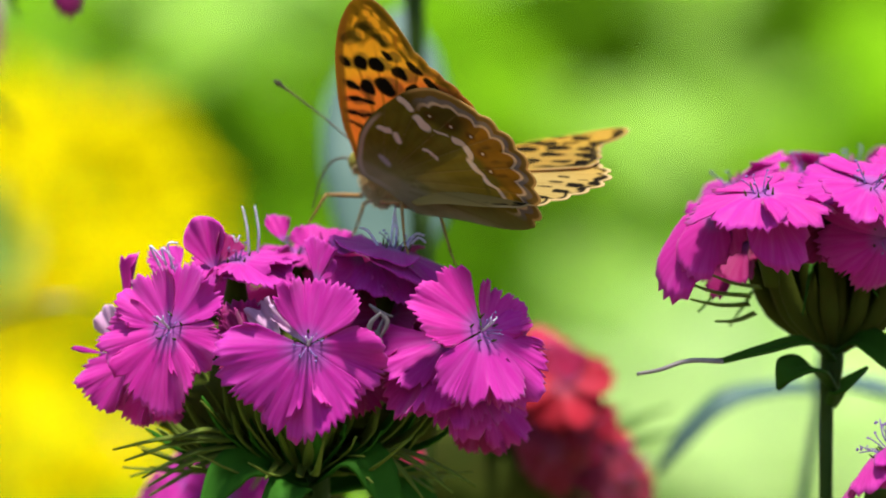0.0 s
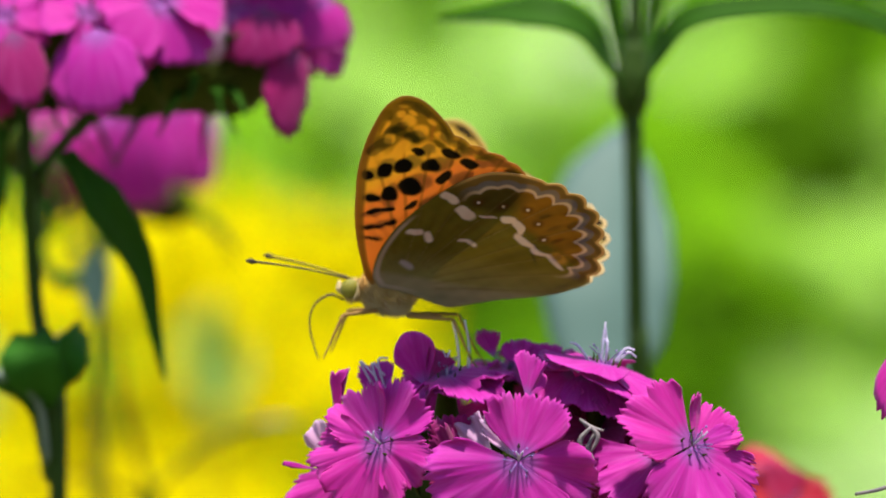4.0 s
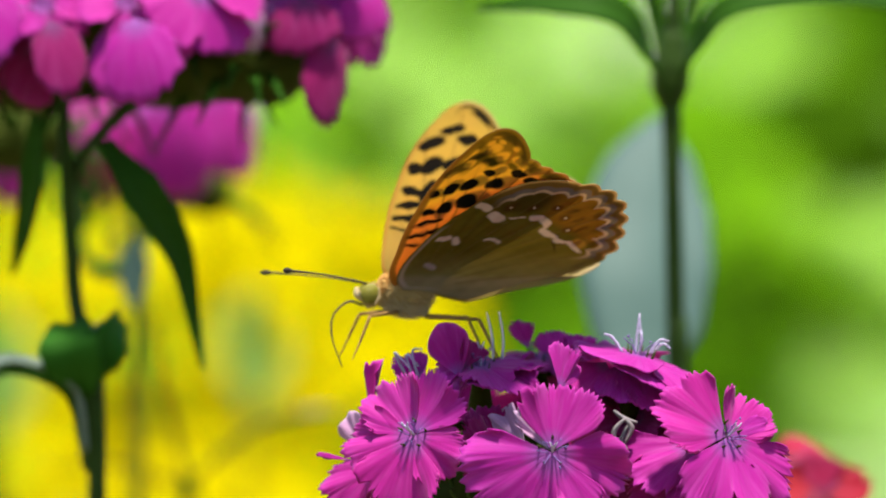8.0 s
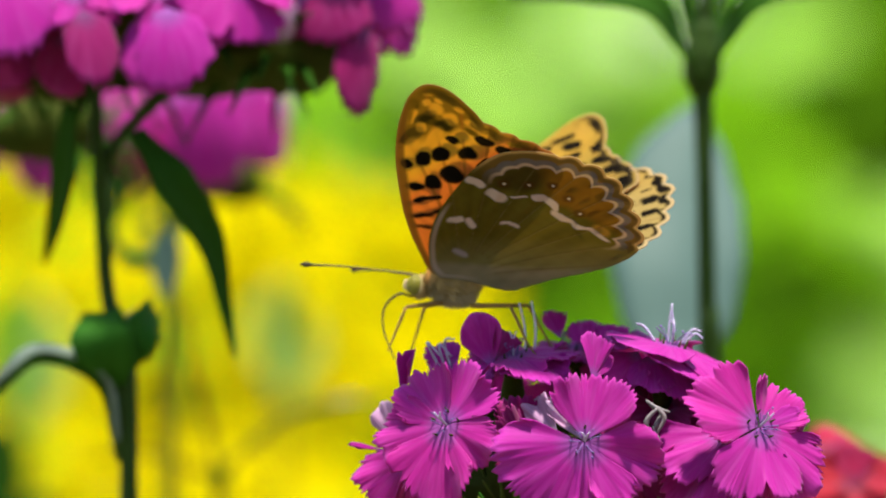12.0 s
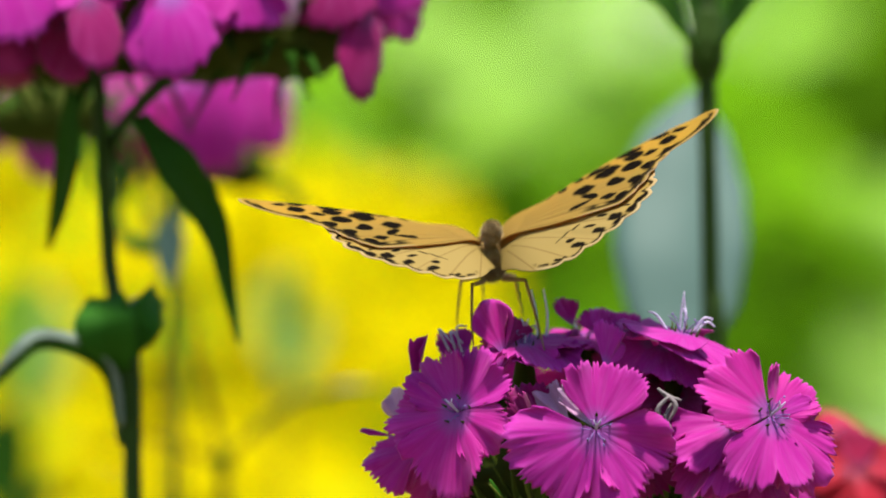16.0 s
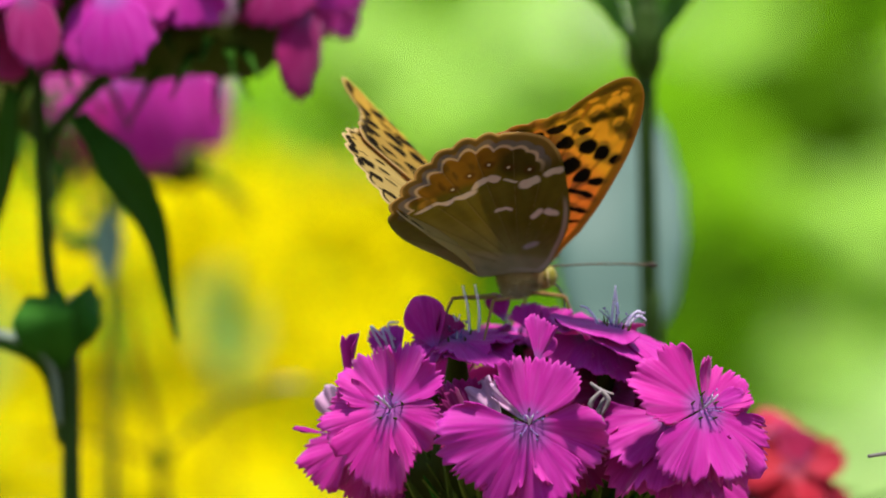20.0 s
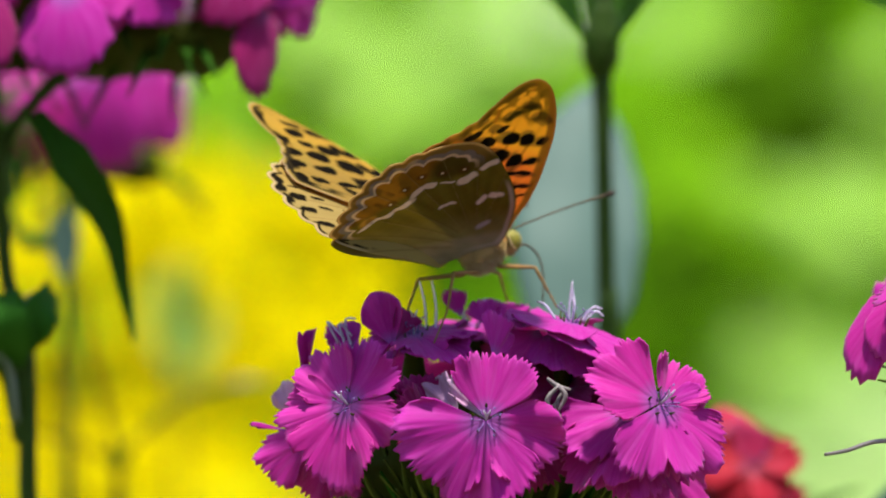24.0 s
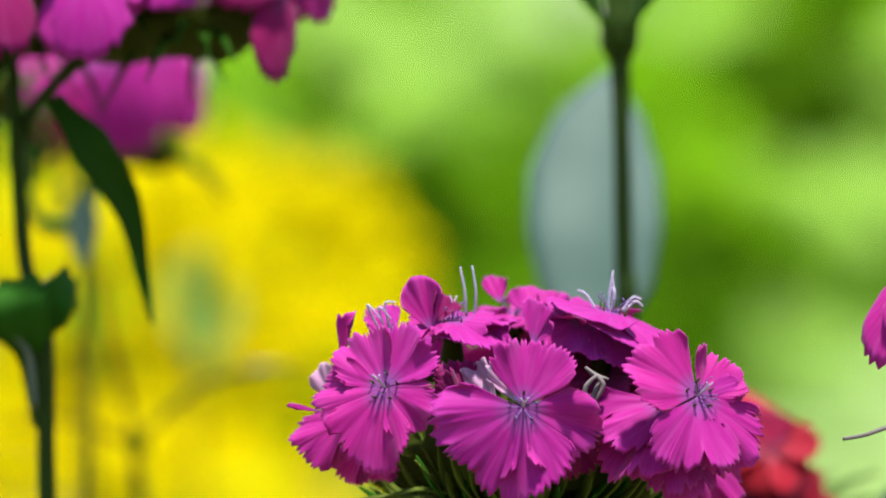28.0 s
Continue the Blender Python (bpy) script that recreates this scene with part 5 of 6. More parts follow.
part("leaf", blade(local(o, (0.1236, 0.160, 0.4070), (0.1291, 0.155, 0.4082), (0.1350, 0.150, 0.4073), (0.1434, 0.150, 0.4041)), (0.0022, 0.0026, 0.0026, 0.0004), normal=(0.0, -0.5, 0.85)), BLUE_LEAF, blue)
part("stem", rod(local(o, (0.0457, 0.200, 0.4284), (0.0471, 0.210, 0.3998), (0.0490, 0.190, 0.0)), [0.002, 0.0022, 0.0028], 8, 6), BLUE_LEAF, blue)
part("stem", rod(local(o, (0.1236, 0.160, 0.4070), (0.1218, 0.170, 0.3843), (0.0490, 0.190, 0.0)), [0.0010, 0.0010, 0.0012], 8, 6), BLUE_LEAF, blue)


# ---- butterfly ----
FORE = [(5, -2.5), (8.0, 0), (9.0, 6.5), (9.4, 14), (9.0, 21), (8.3, 27), (7.0, 32.5), (5.4, 37), (3.4, 41), (1.2, 43.2), (-0.8, 43.7), (-3, 42.8), (-5, 40.6), (-6.8, 37.6),
        (-8.2, 34.6), (-10.5, 32.2), (-13.8, 30), (-17, 28), (-19.2, 25.5), (-20, 22.5), (-13, 12), (-6, 5), (0, 0)]
HIND = [(5.6, -2.2), (7, 0), (6.8, 5), (5.6, 9.5), (3.6, 13.6), (0.5, 18.2), (-2.5, 22.3), (-5.5, 25.3), (-9, 27.4), (-13.5, 28), (-18, 27.4), (-22.5, 26.2), (-26, 23.9), (-28.4, 20.8),
        (-29.8, 16.8), (-30.6, 12.5), (-30.6, 8.2), (-29.0, 4.6), (-25.2, 1.8), (-20.6, 0), (-15.5, -1.4), (-11, -2.8), (-7.0, -4.0), (-3.5, -3.6), (0, -2.8), (3, -2.4)]
# marks of the wings: forward, outward, half sizes in millimetres, turn in degrees
UNDER_SPOTS = [(-2.0, 29.9, 1.1, 0.9, 44), (-3.9, 26.3, 1.7, 1.5, 157), (-7.4, 29.3, 1.8, 1.0, 43), (-10.5, 26.8, 1.7, 1.1, 35), (0.7, 26.3, 1.7, 1.5, 107), (3.8, 25.7, 1.8, 1.3, 103),
    (6.7, 25.1, 1.1, 0.9, 69), (-6.1, 23.3, 1.9, 1.0, 128), (-0.3, 21.2, 2.2, 1.9, 68), (3.3, 19.9, 1.8, 1.4, 85), (6.1, 19.3, 1.5, 0.8, 22), (5.7, 16.1, 1.7, 0.5, 174), (3.7, 16.2, 1.1, 0.5, 18),
    (6.3, 12.4, 1.9, 0.5, 10), (3.5, 12.7, 1.3, 0.5, 165), (6.5, 9.6, 1.7, 0.3, 19), (-0.4, 16.6, 1.6, 0.6, 133)]
TIP_AMBER = [(0.6, 39.4, 0.8, 0.7, 83), (-0.8, 37.7, 1.5, 1.2, 89), (-2.8, 35.1, 1.6, 1.2, 76), (3.8, 36.4, 2.0, 0.8, 118), (2.6, 33.6, 1.3, 0.9, 98), (-1.6, 39.6, 0.9, 0.5, 39), (-4.7, 37.3, 1.0, 0.6, 59),
    (-6.0, 33.6, 1.2, 0.8, 57), (-3.5, 30.9, 1.4, 1.2, 150), (0.9, 30.7, 2.6, 1.3, 119), (5.4, 28.4, 2.8, 1.1, 110), (-0.1, 41.2, 0.7, 0.4, 15), (-9.1, 30.5, 1.3, 0.6, 38), (-12.6, 28.2, 1.2, 0.5, 37)]
TIP_OLIVE = [(1.1, 35.2, 1.5, 1.1, 40), (-1.0, 33.4, 1.9, 1.0, 37), (2.9, 39.4, 1.4, 1.1, 102), (-5.6, 31.6, 1.4, 0.7, 40)]
SILVER = [(-3.0, 19.7, 1.7, 0.9, 27), (-6.3, 16.5, 1.9, 1.1, 32), (-10.1, 16.4, 1.4, 0.25, 1), (-13.6, 16.6, 1.4, 0.8, 174), (-15.7, 15.1, 1.8, 0.7, 61), (-17.2, 12.0, 2.4, 0.7, 37), (-20.3, 10.1, 1.8, 0.5, 9),
    (-23.0, 8.6, 2.2, 0.5, 37), (1.5, 10.5, 1.3, 0.7, 173), (-1.0, 9.7, 1.3, 0.7, 57), (-7.0, 10.2, 1.1, 0.35, 163), (-8.4, 9.8, 1.1, 0.5, 52)]
RINGS = [(-7.8, 19.6), (-12.1, 19.5), (-16.3, 19.7), (-18.7, 16.8), (-20.3, 13.3)]
UPPER_SPOTS = [(1.5, 36.0, 1.8, 0.9, 150), (-1.5, 33.8, 1.5, 1.1, 150), (4.6, 31.9, 2.2, 1.0, 140), (-6.9, 33.3, 1.0, 0.8, 110), (-3.5, 30.3, 1.3, 0.9, 140), (-0.3, 27.0, 2.0, 1.2, 150), (3.6, 26.0, 2.2, 1.3, 120),
    (6.6, 25.2, 1.3, 0.9, 90), (-10.2, 33.2, 0.9, 0.7, 110), (-9.6, 29.6, 1.4, 1.0, 150), (-5.8, 26.6, 1.9, 1.3, 145), (-1.6, 21.8, 2.3, 1.7, 140), (-13.8, 30.2, 1.1, 0.9, 140), (-13.0, 26.9, 1.4, 1.0, 150),
    (-9.0, 23.2, 2.0, 1.1, 148), (-3.9, 17.2, 2.3, 1.3, 145), (3.0, 20.0, 2.2, 1.0, 105), (5.8, 19.2, 1.7, 0.9, 20), (3.4, 17.0, 1.2, 0.5, 60), (5.9, 15.9, 2.0, 0.7, 170), (6.2, 12.6, 1.9, 0.7, 5), (3.6, 13.0, 1.2, 0.6, 160),
    (-8.6, 18.0, 2.3, 0.6, 150), (-10.6, 16.2, 2.0, 0.7, 110), (-17.3, 24.1, 1.1, 0.9, 150), (-14.2, 21.6, 1.6, 0.8, 145), (-17.0, 27.4, 1.2, 0.9, 150), (6.8, 10.0, 1.5, 0.3, 10)]
HIND_SPOTS = [(-24.4, 23.2, 1.7, 0.9, 60), (-26.2, 21.2, 1.4, 0.9, 50), (-27.6, 18.4, 1.5, 0.8, 70), (-23.1, 20.5, 1.1, 0.3, 145), (-25.2, 18.1, 1.7, 0.8, 145), (-26.7, 14.6, 1.6, 0.6, 146), (-27.2, 10.3, 1.8, 0.8, 148),
    (-21.7, 16.4, 1.3, 0.5, 147), (-22.7, 13.6, 1.4, 0.6, 146), (-23.3, 9.4, 1.1, 0.7, 146), (-19.2, 11.4, 0.9, 0.4, 60), (-19.4, 8.9, 1.9, 0.25, 70), (-27.4, 5.9, 1.0, 0.5, 145), (-19.6, 19.0, 1.2, 0.4, 146)]


def wing_grid(outline, centre, teeth, around=380, out=80):
    """Points of a wing from its middle to its rim; teeth: scallops, their depth and the stretch of rim (by angle) that has them."""
    c = np.array(centre)
    rim = np.array([(p.x, p.y) for p in curve_points([(x, y, 0) for x, y in outline + outline[:1]], 12)])[:-1]
    ang, rad = np.arctan2(*(rim - c).T[::-1]), np.linalg.norm(rim - c, axis=1)
    order = np.argsort(ang)
    a = np.linspace(-np.pi, np.pi, around, endpoint=False)
    r = np.interp(a, ang[order], rad[order], period=2 * np.pi)
    number, depth, first, last = teeth
    inside = np.clip(np.minimum((a - first), (last - a)) / 0.15, 0, 1) if first < last else np.clip(np.where(a > 0, (a - first), (last - a)) / 0.15, 0, 1)
    r = r + depth * inside * (np.abs(np.sin(a * number)) - 0.6)
    s = np.linspace(0, 1, out)[:, None]
    x = c[0] + s * r * np.cos(a)
    y = c[1] + s * r * np.sin(a)
    edge = (1 - s) * r
    return x, y, edge


def spot(x, y, row, soft=0.25):
    f, v, a, b, turn = row
    t = radians(turn)
    dx, dy = x - f, y - v
    u, w = (dx * math.cos(t) + dy * math.sin(t)) / a, (-dx * math.sin(t) + dy * math.cos(t)) / b
    d = (np.abs(u) ** 2.6 + np.abs(w) ** 2.6) ** (1 / 2.6)
    return np.clip((1.0 - d) / soft + 0.5, 0, 1)


def over(colour, mask, tone):
    return colour + (np.array(tone) - colour) * mask[..., None]


def band(value, centre, half, soft):
    return np.clip((half - np.abs(value - centre)) / soft + 0.5, 0, 1)


def waver(x, y, scale, seed):
    """A cheap smooth unevenness."""
    return (np.sin(x * scale + seed) * np.cos(y * scale * 1.3 + 2 * seed) + np.sin((x + y) * scale * 0.7 + 3 * seed)) * 0.5


def veins(x, y, root, turns, half=0.11):
    """Lines that fan out from the wing's root."""
    a = np.arctan2(y - root[1], x - root[0])
    d = np.hypot(x - root[0], y - root[1])
    mask = np.zeros_like(x)
    for turn in turns:
        mask = np.maximum(mask, np.clip((half - np.abs(a - radians(turn)) * d) / 0.12 + 0.5, 0, 1) * (d > 6))
    return mask


FORE_TURNS = (82, 91, 99, 107, 114, 121, 128, 136)
HIND_TURNS = (92, 108, 121, 133, 144, 154, 163, 172)
BLACK = (0.010, 0.008, 0.006)


def fore_upper(x, y, edge):
    c = np.zeros(x.shape + (3,)) + np.array((0.36, 0.245, 0.055))
    c = over(c, np.clip((y - 10 + 1.3 * x) / 16, 0, 1) * 0.85, (0.50, 0.31, 0.045))
    c = over(c, np.clip((6 - y - x) / 12, 0, 1) * 0.9, (0.36, 0.25, 0.065))
    c = over(c, (waver(x, y, 0.8, 2) > 0.35) * 0.10, (0.30, 0.22, 0.08))
    c = over(c, veins(x, y, (1, -1), FORE_TURNS, 0.14) * 0.6, (0.17, 0.10, 0.025))
    for f, v, long, broad, turn in UPPER_SPOTS:
        row = (f, v, long * 1.22, broad * 1.28, turn)
        c = over(c, spot(x + 0.28 * waver(x, y, 1.7, 1), y + 0.28 * waver(x, y, 1.9, 4), row), BLACK)
    outer = np.clip((y - 0.75 * x - 26) / 4, 0, 1) * np.clip((2 - x + 0.3 * (y - 40)) / 3, 0, 1)
    a = np.arctan2(y - 20, x)
    beads = np.clip(np.abs(np.sin(a * 10)) * 1.6 - 0.35, 0, 1)
    c = over(c, band(edge, 1.5, 0.45, 0.4) * outer, (0.03, 0.022, 0.012))
    c = over(c, band(edge, 2.6, 0.8, 0.5) * beads * outer, BLACK)
    c = over(c, np.clip((0.5 - edge) / 0.3 + 0.5, 0, 1) * outer * 0.8, (0.46, 0.34, 0.17))
    c = over(c, np.clip((0.7 - edge) / 0.4 + 0.5, 0, 1) * np.clip((x - 2) / 2, 0, 1) * 0.7, (0.45, 0.20, 0.04))
    return c


def fore_under(x, y, edge):
    c = np.zeros(x.shape + (3,)) + np.array((0.88, 0.25, 0.055))
    c = over(c, np.clip((y - 21 + 0.55 * x) / 5, 0, 1), (0.86, 0.46, 0.045))
    olive = (0.19, 0.115, 0.012)
    c = over(c, np.clip((y - 29.6 + 0.25 * x) / 3.0, 0, 1) * 0.92, olive)
    c = over(c, veins(x, y, (1, -1), FORE_TURNS, 0.28) * 0.55, (0.36, 0.13, 0.02))
    for row in TIP_OLIVE:
        c = over(c, spot(x, y, row, 0.5) * 0.9, (0.065, 0.050, 0.006))
    for row in TIP_AMBER:
        c = over(c, spot(x + 0.2 * waver(x, y, 1.3, 1), y, row, 0.45) * 0.92, (0.80, 0.42, 0.04))
    for row in UNDER_SPOTS:
        c = over(c, spot(x + 0.22 * waver(x, y, 1.3, 1), y + 0.22 * waver(x, y, 1.5, 4), row), BLACK)
    outer = np.clip((y - 0.75 * x - 26) / 4, 0, 1)
    a = np.arctan2(y - 20, x)
    c = over(c, band(edge, 1.5, 1.2, 0.7) * outer * (0.7 + 0.25 * np.sin(a * 20)), olive)
    front = np.clip((x - 3.0) / 2.0, 0, 1)
    c = over(c, np.clip((1.7 - edge) / 0.6 + 0.5, 0, 1) * front * 0.92, (0.17, 0.085, 0.018))
    c = over(c, np.clip((0.35 - edge) / 0.3 + 0.5, 0, 1) * 0.6, (0.30, 0.17, 0.05))
    return c


def hind_upper(x, y, edge):
    c = np.zeros(x.shape + (3,)) + np.array((0.36, 0.26, 0.085))
    c = over(c, np.clip((y - 17) / 8, 0, 1) * 0.55, (0.44, 0.27, 0.05))
    c = over(c, np.clip((x + 16 - 0.4 * y) / 12, 0, 1) * 0.9, (0.34, 0.245, 0.075))
    c = over(c, veins(x, y, (2, -2), HIND_TURNS, 0.14) * 0.6, (0.19, 0.12, 0.04))
    for row in HIND_SPOTS:
        c = over(c, spot(x + 0.3 * waver(x, y, 2.0, 2), y + 0.3 * waver(x, y, 2.3, 5), row), BLACK)
    outer = np.clip((-x + 0.5 * y - 14) / 4, 0, 1) * np.clip((y - 1.5) / 2, 0, 1)
    a = np.arctan2(y - 11, x + 14)
    c = over(c, band(edge + 0.3 * np.abs(np.sin(a * 12)), 1.4, 0.4, 0.4) * outer * np.clip(np.abs(np.sin(a * 12 + 0.8)) * 2, 0, 1), BLACK)
    c = over(c, np.clip((0.7 - edge) / 0.3 + 0.5, 0, 1) * outer * 0.8, (0.50, 0.38, 0.20))
    return c


def hind_under(x, y, edge):
    c = np.zeros(x.shape + (3,)) + np.array((0.140, 0.110, 0.014))
    # greener below the silver band, mauve along the inner margin
    below = np.clip((16.2 - y + 0.62 * (x + 14)) / 3, 0, 1) * np.clip((-x - 4) / 6, 0, 1)
    c = over(c, below * 0.9, (0.165, 0.130, 0.020))
    c = over(c, np.clip((7.0 - y) / 6, 0, 1) * 0.8, (0.225, 0.195, 0.075))
    c = over(c, np.clip((0.4 + 0.05 * np.abs(x + 10) - y) / 1.0, 0, 1) * 0.75, (0.30, 0.24, 0.15))
    c = over(c, band(y - 0.2 - 0.0035 * (x + 4) ** 2, 0, 0.16, 0.3) * np.clip((-x - 1) / 3, 0, 1) * 0.25, (0.36, 0.29, 0.15))
    rear = np.clip((-x - 13.5 + 0.25 * (y - 18)) / 3, 0, 1) * np.clip((y - 16.0 - 0.62 * (x + 14)) / 2, 0, 1)
    c = over(c, rear, (0.27, 0.125, 0.014))
    c = over(c, rear * np.clip(waver(x, y, 0.9, 3), 0, 1) * 0.5, (0.16, 0.085, 0.012))
    c = over(c, spot(x, y, (-8.7, 21.8, 6.3, 3.9, 1), 0.4) * 0.85, (0.070, 0.050, 0.010))
    c = over(c, spot(x, y, (-23.7, 9.6, 1.6, 0.9, 38), 0.6) * 0.8, (0.55, 0.28, 0.04))
    c = c * 0.84
    # long soft streaks between the veins, fine mottling, and the veins themselves
    fan = np.arctan2(y + 2, x - 2)
    c = c * (1 + 0.06 * np.sin(fan * 31 + 3.0 * waver(x, y, 0.3, 4)) * np.clip(np.hypot(x, y) / 8, 0, 1) + 0.12 * waver(x, y, 0.55, 7) + 0.08 * waver(x, y, 1.9, 9))[..., None]
    c = over(c, veins(x, y, (2, -2), HIND_TURNS, 0.15) * 0.35, (0.085, 0.055, 0.012))
    c = over(c, veins(x, y, (2, -2.3), HIND_TURNS, 0.05) * 0.4, (0.28, 0.21, 0.10))
    c = over(c, spot(x, y, (1.6, 2.7, 1.4, 0.6, 30), 0.4) * 0.7, (0.40, 0.34, 0.42))
    silver = (0.66, 0.52, 0.50)
    for row in SILVER:
        c = over(c, spot(x + 0.3 * waver(x, y, 1.6, 3), y + 0.3 * waver(x, y, 1.4, 6), row, 0.3) * 0.92, silver)
    for f, v in RINGS:
        c = over(c, spot(x, y, (f, v, 1.0, 0.9, 0), 0.7) * 0.7, (0.075, 0.032, 0.010))
        c = over(c, spot(x, y, (f - 0.1, v, 0.26, 0.26, 0), 0.6), (0.72, 0.62, 0.50))
    # scalloped margin: a pale line, a grey-lilac band and a tawny rim
    outer = np.clip((-x + 0.9 * y - 22) / 6, 0, 1) * np.clip((y - 5.0) / 2, 0, 1)
    a = np.arctan2(y - 11, x + 14)
    wave = 0.55 * (np.abs(np.sin(a * 12)) - 0.6)
    c = over(c, band(edge + wave, 3.6, 0.40, 0.35) * outer * 0.9, (0.60, 0.44, 0.34))
    c = over(c, band(edge + wave, 2.6, 0.65, 0.4) * outer * 0.9, (0.17, 0.145, 0.15))
    c = over(c, band(edge + 0.6 * wave, 1.2, 0.75, 0.3) * outer, (0.20, 0.115, 0.03))
    c = over(c, np.clip((0.55 - edge) / 0.3 + 0.5, 0, 1) * outer * 0.9, (0.55, 0.34, 0.12))
    # pale line along the front edge
    c = over(c, band(edge, 0.8, 0.4, 0.4) * np.clip((x + 2) / 3, 0, 1) * np.clip((15 - y) / 3, 0, 1) * np.clip((y + 3) / 2, 0, 1) * 0.8, (0.42, 0.33, 0.30))
    return c


def wing_mesh(name, outline, centre, teeth, upper, under, side, lift):
    x, y, edge = wing_grid(outline, centre, teeth)
    out, around = x.shape
    camber = 0.9 * np.clip(1 - ((y - 16) / 22) ** 2, 0, 1) - 0.35 * ((x + 4) / 14) ** 2 + 0.10 * np.sin(np.arctan2(y + 1, x - 1) * 44) * np.clip(edge / 3, 0, 1) * np.clip((y - 6) / 6, 0, 1)
    thick = 0.10
    camber = camber - 0.010 * np.maximum(x + 2, 0) ** 2 * np.clip(y / 8, 0, 1)   # the front edge bends down
    bow = 0.080   # the inner margin rolls down beside the body
    low = np.maximum(4 - y, 0)
    tucked, camber = np.where(low > 0, 4 - np.sin(bow * low) / bow, y), camber - (1 - np.cos(bow * low)) / bow
    verts = np.concatenate([np.stack([x, side * tucked, camber + lift + thick / 2], -1).reshape(-1, 3), np.stack([x, side * tucked, camber + lift - thick / 2], -1).reshape(-1, 3)]) * 0.001
    n = out * around
    i, j = np.meshgrid(np.arange(out - 1), np.arange(around), indexing="ij")
    k = (j + 1) % around
    top = np.stack([i * around + j, (i + 1) * around + j, (i + 1) * around + k, i * around + k], -1).reshape(-1, 4)
    low = top[:, ::-1] + n
    r0 = (out - 1) * around + np.arange(around)
    r1 = (out - 1) * around + (np.arange(around) + 1) % around
    rim = np.stack([r0, r0 + n, r1 + n, r1], -1)
    faces = np.concatenate([top, low, rim])
    if side < 0:
        faces = faces[:, ::-1]
    data = bpy.data.meshes.new(name)
    data.from_pydata(verts.tolist(), [], faces.tolist())
    paint = data.color_attributes.new("scales", 'FLOAT_COLOR', 'POINT')
    tone = np.concatenate([upper(x, y, edge).reshape(-1, 3), under(x, y, edge).reshape(-1, 3)])
    paint.data.foreach_set("color", np.concatenate([np.clip(tone, 0, 1), np.ones((len(tone), 1))], 1).ravel().astype(np.float32))
    return data


butterfly = thing("butterfly", "orange and buff fritillary butterfly with black-spotted wings on the flower head", "butterfly")
wings = {}
for side, word in ((1, "left"), (-1, "right")):
    data = wing_mesh("forewing", FORE, (-3, 20), (13, 0.6, 1.75, 3.0), fore_upper, fore_under, side, 0.22)
    wings["fore", side] = from_data("forewing", data, WING, butterfly, "forewing, orange below and buff above, with black spots")
    data = wing_mesh("hindwing", HIND, (-14, 11), (12, 1.25, 1.75, -2.75), hind_upper, hind_under, side, 0.0)
    wings["hind", side] = from_data("hindwing", data, HIND_WING, butterfly, "hindwing, olive brown with silvery bands below")


def mm3(x, y, z):
    """Millimetres of the body, which sits a little ahead of and below the wings' hinge."""
    return Vector((x + 2.2, y, z - 0.6)) * 0.001


def furry(name, centre, radii, material, count, length, seed, turn=None, parent=None, label=""):
    """A rounded body part with short hairs lying backwards."""
    bm = bmesh.new()
    ball(bm, mm3(*centre), tuple(0.001 * r for r in radii), turn, 20, 14, 0.10)
    r = random.Random(seed)
    t3 = turn.to_3x3() if turn is not None else Matrix.Identity(3)
    for _ in range(count):
        u, a = r.uniform(-1, 1), r.uniform(0, 6.283)
        d = Vector((u, math.sqrt(1 - u * u) * math.cos(a), math.sqrt(1 - u * u) * math.sin(a)))
        p = mm3(*centre) + t3 @ Vector((d.x * radii[0], d.y * radii[1], d.z * radii[2])) * 0.00097
        away = (t3 @ d * 0.7 + Vector((-0.75, 0, r.uniform(-0.25, 0.25)))).normalized() * length * 0.001 * r.uniform(0.6, 1.3)
        across = away.cross(Vector((r.uniform(-1, 1), r.uniform(-1, 1), r.uniform(-1, 1)))).normalized() * 0.00009
        v = [bm.verts.new(q) for q in (p - across, p + across, p + away)]
        bm.faces.new(v)
    return part(name, bm, material, parent, label)


furry("thorax", (1.6, 0, -3.0), (4.8, 2.7, 3.4), FUR, 3600, 1.1, 3, Matrix.Rotation(radians(8), 4, 'Y'), butterfly)
furry("underside_fur", (1.6, 0, -5.0), (4.2, 2.0, 2.0), PALE_FUR, 2400, 1.2, 4, None, butterfly, "pale fur under the body")
furry("collar", (5.4, 0, -2.9), (1.2, 1.9, 2.0), COLLAR, 700, 0.8, 7, None, butterfly, "tawny collar behind the head")
furry("abdomen", (-4.4, 0, 2.6), (4.0, 1.6, 1.4), PALE_FUR, 1800, 0.8, 5, Matrix.Rotation(radians(34), 4, 'Y'), butterfly, "pale furry abdomen")
legs = []
head_part = furry("head", (7.2, 0, -5.0), (1.7, 1.8, 2.0), FUR, 800, 0.8, 6, None, butterfly)
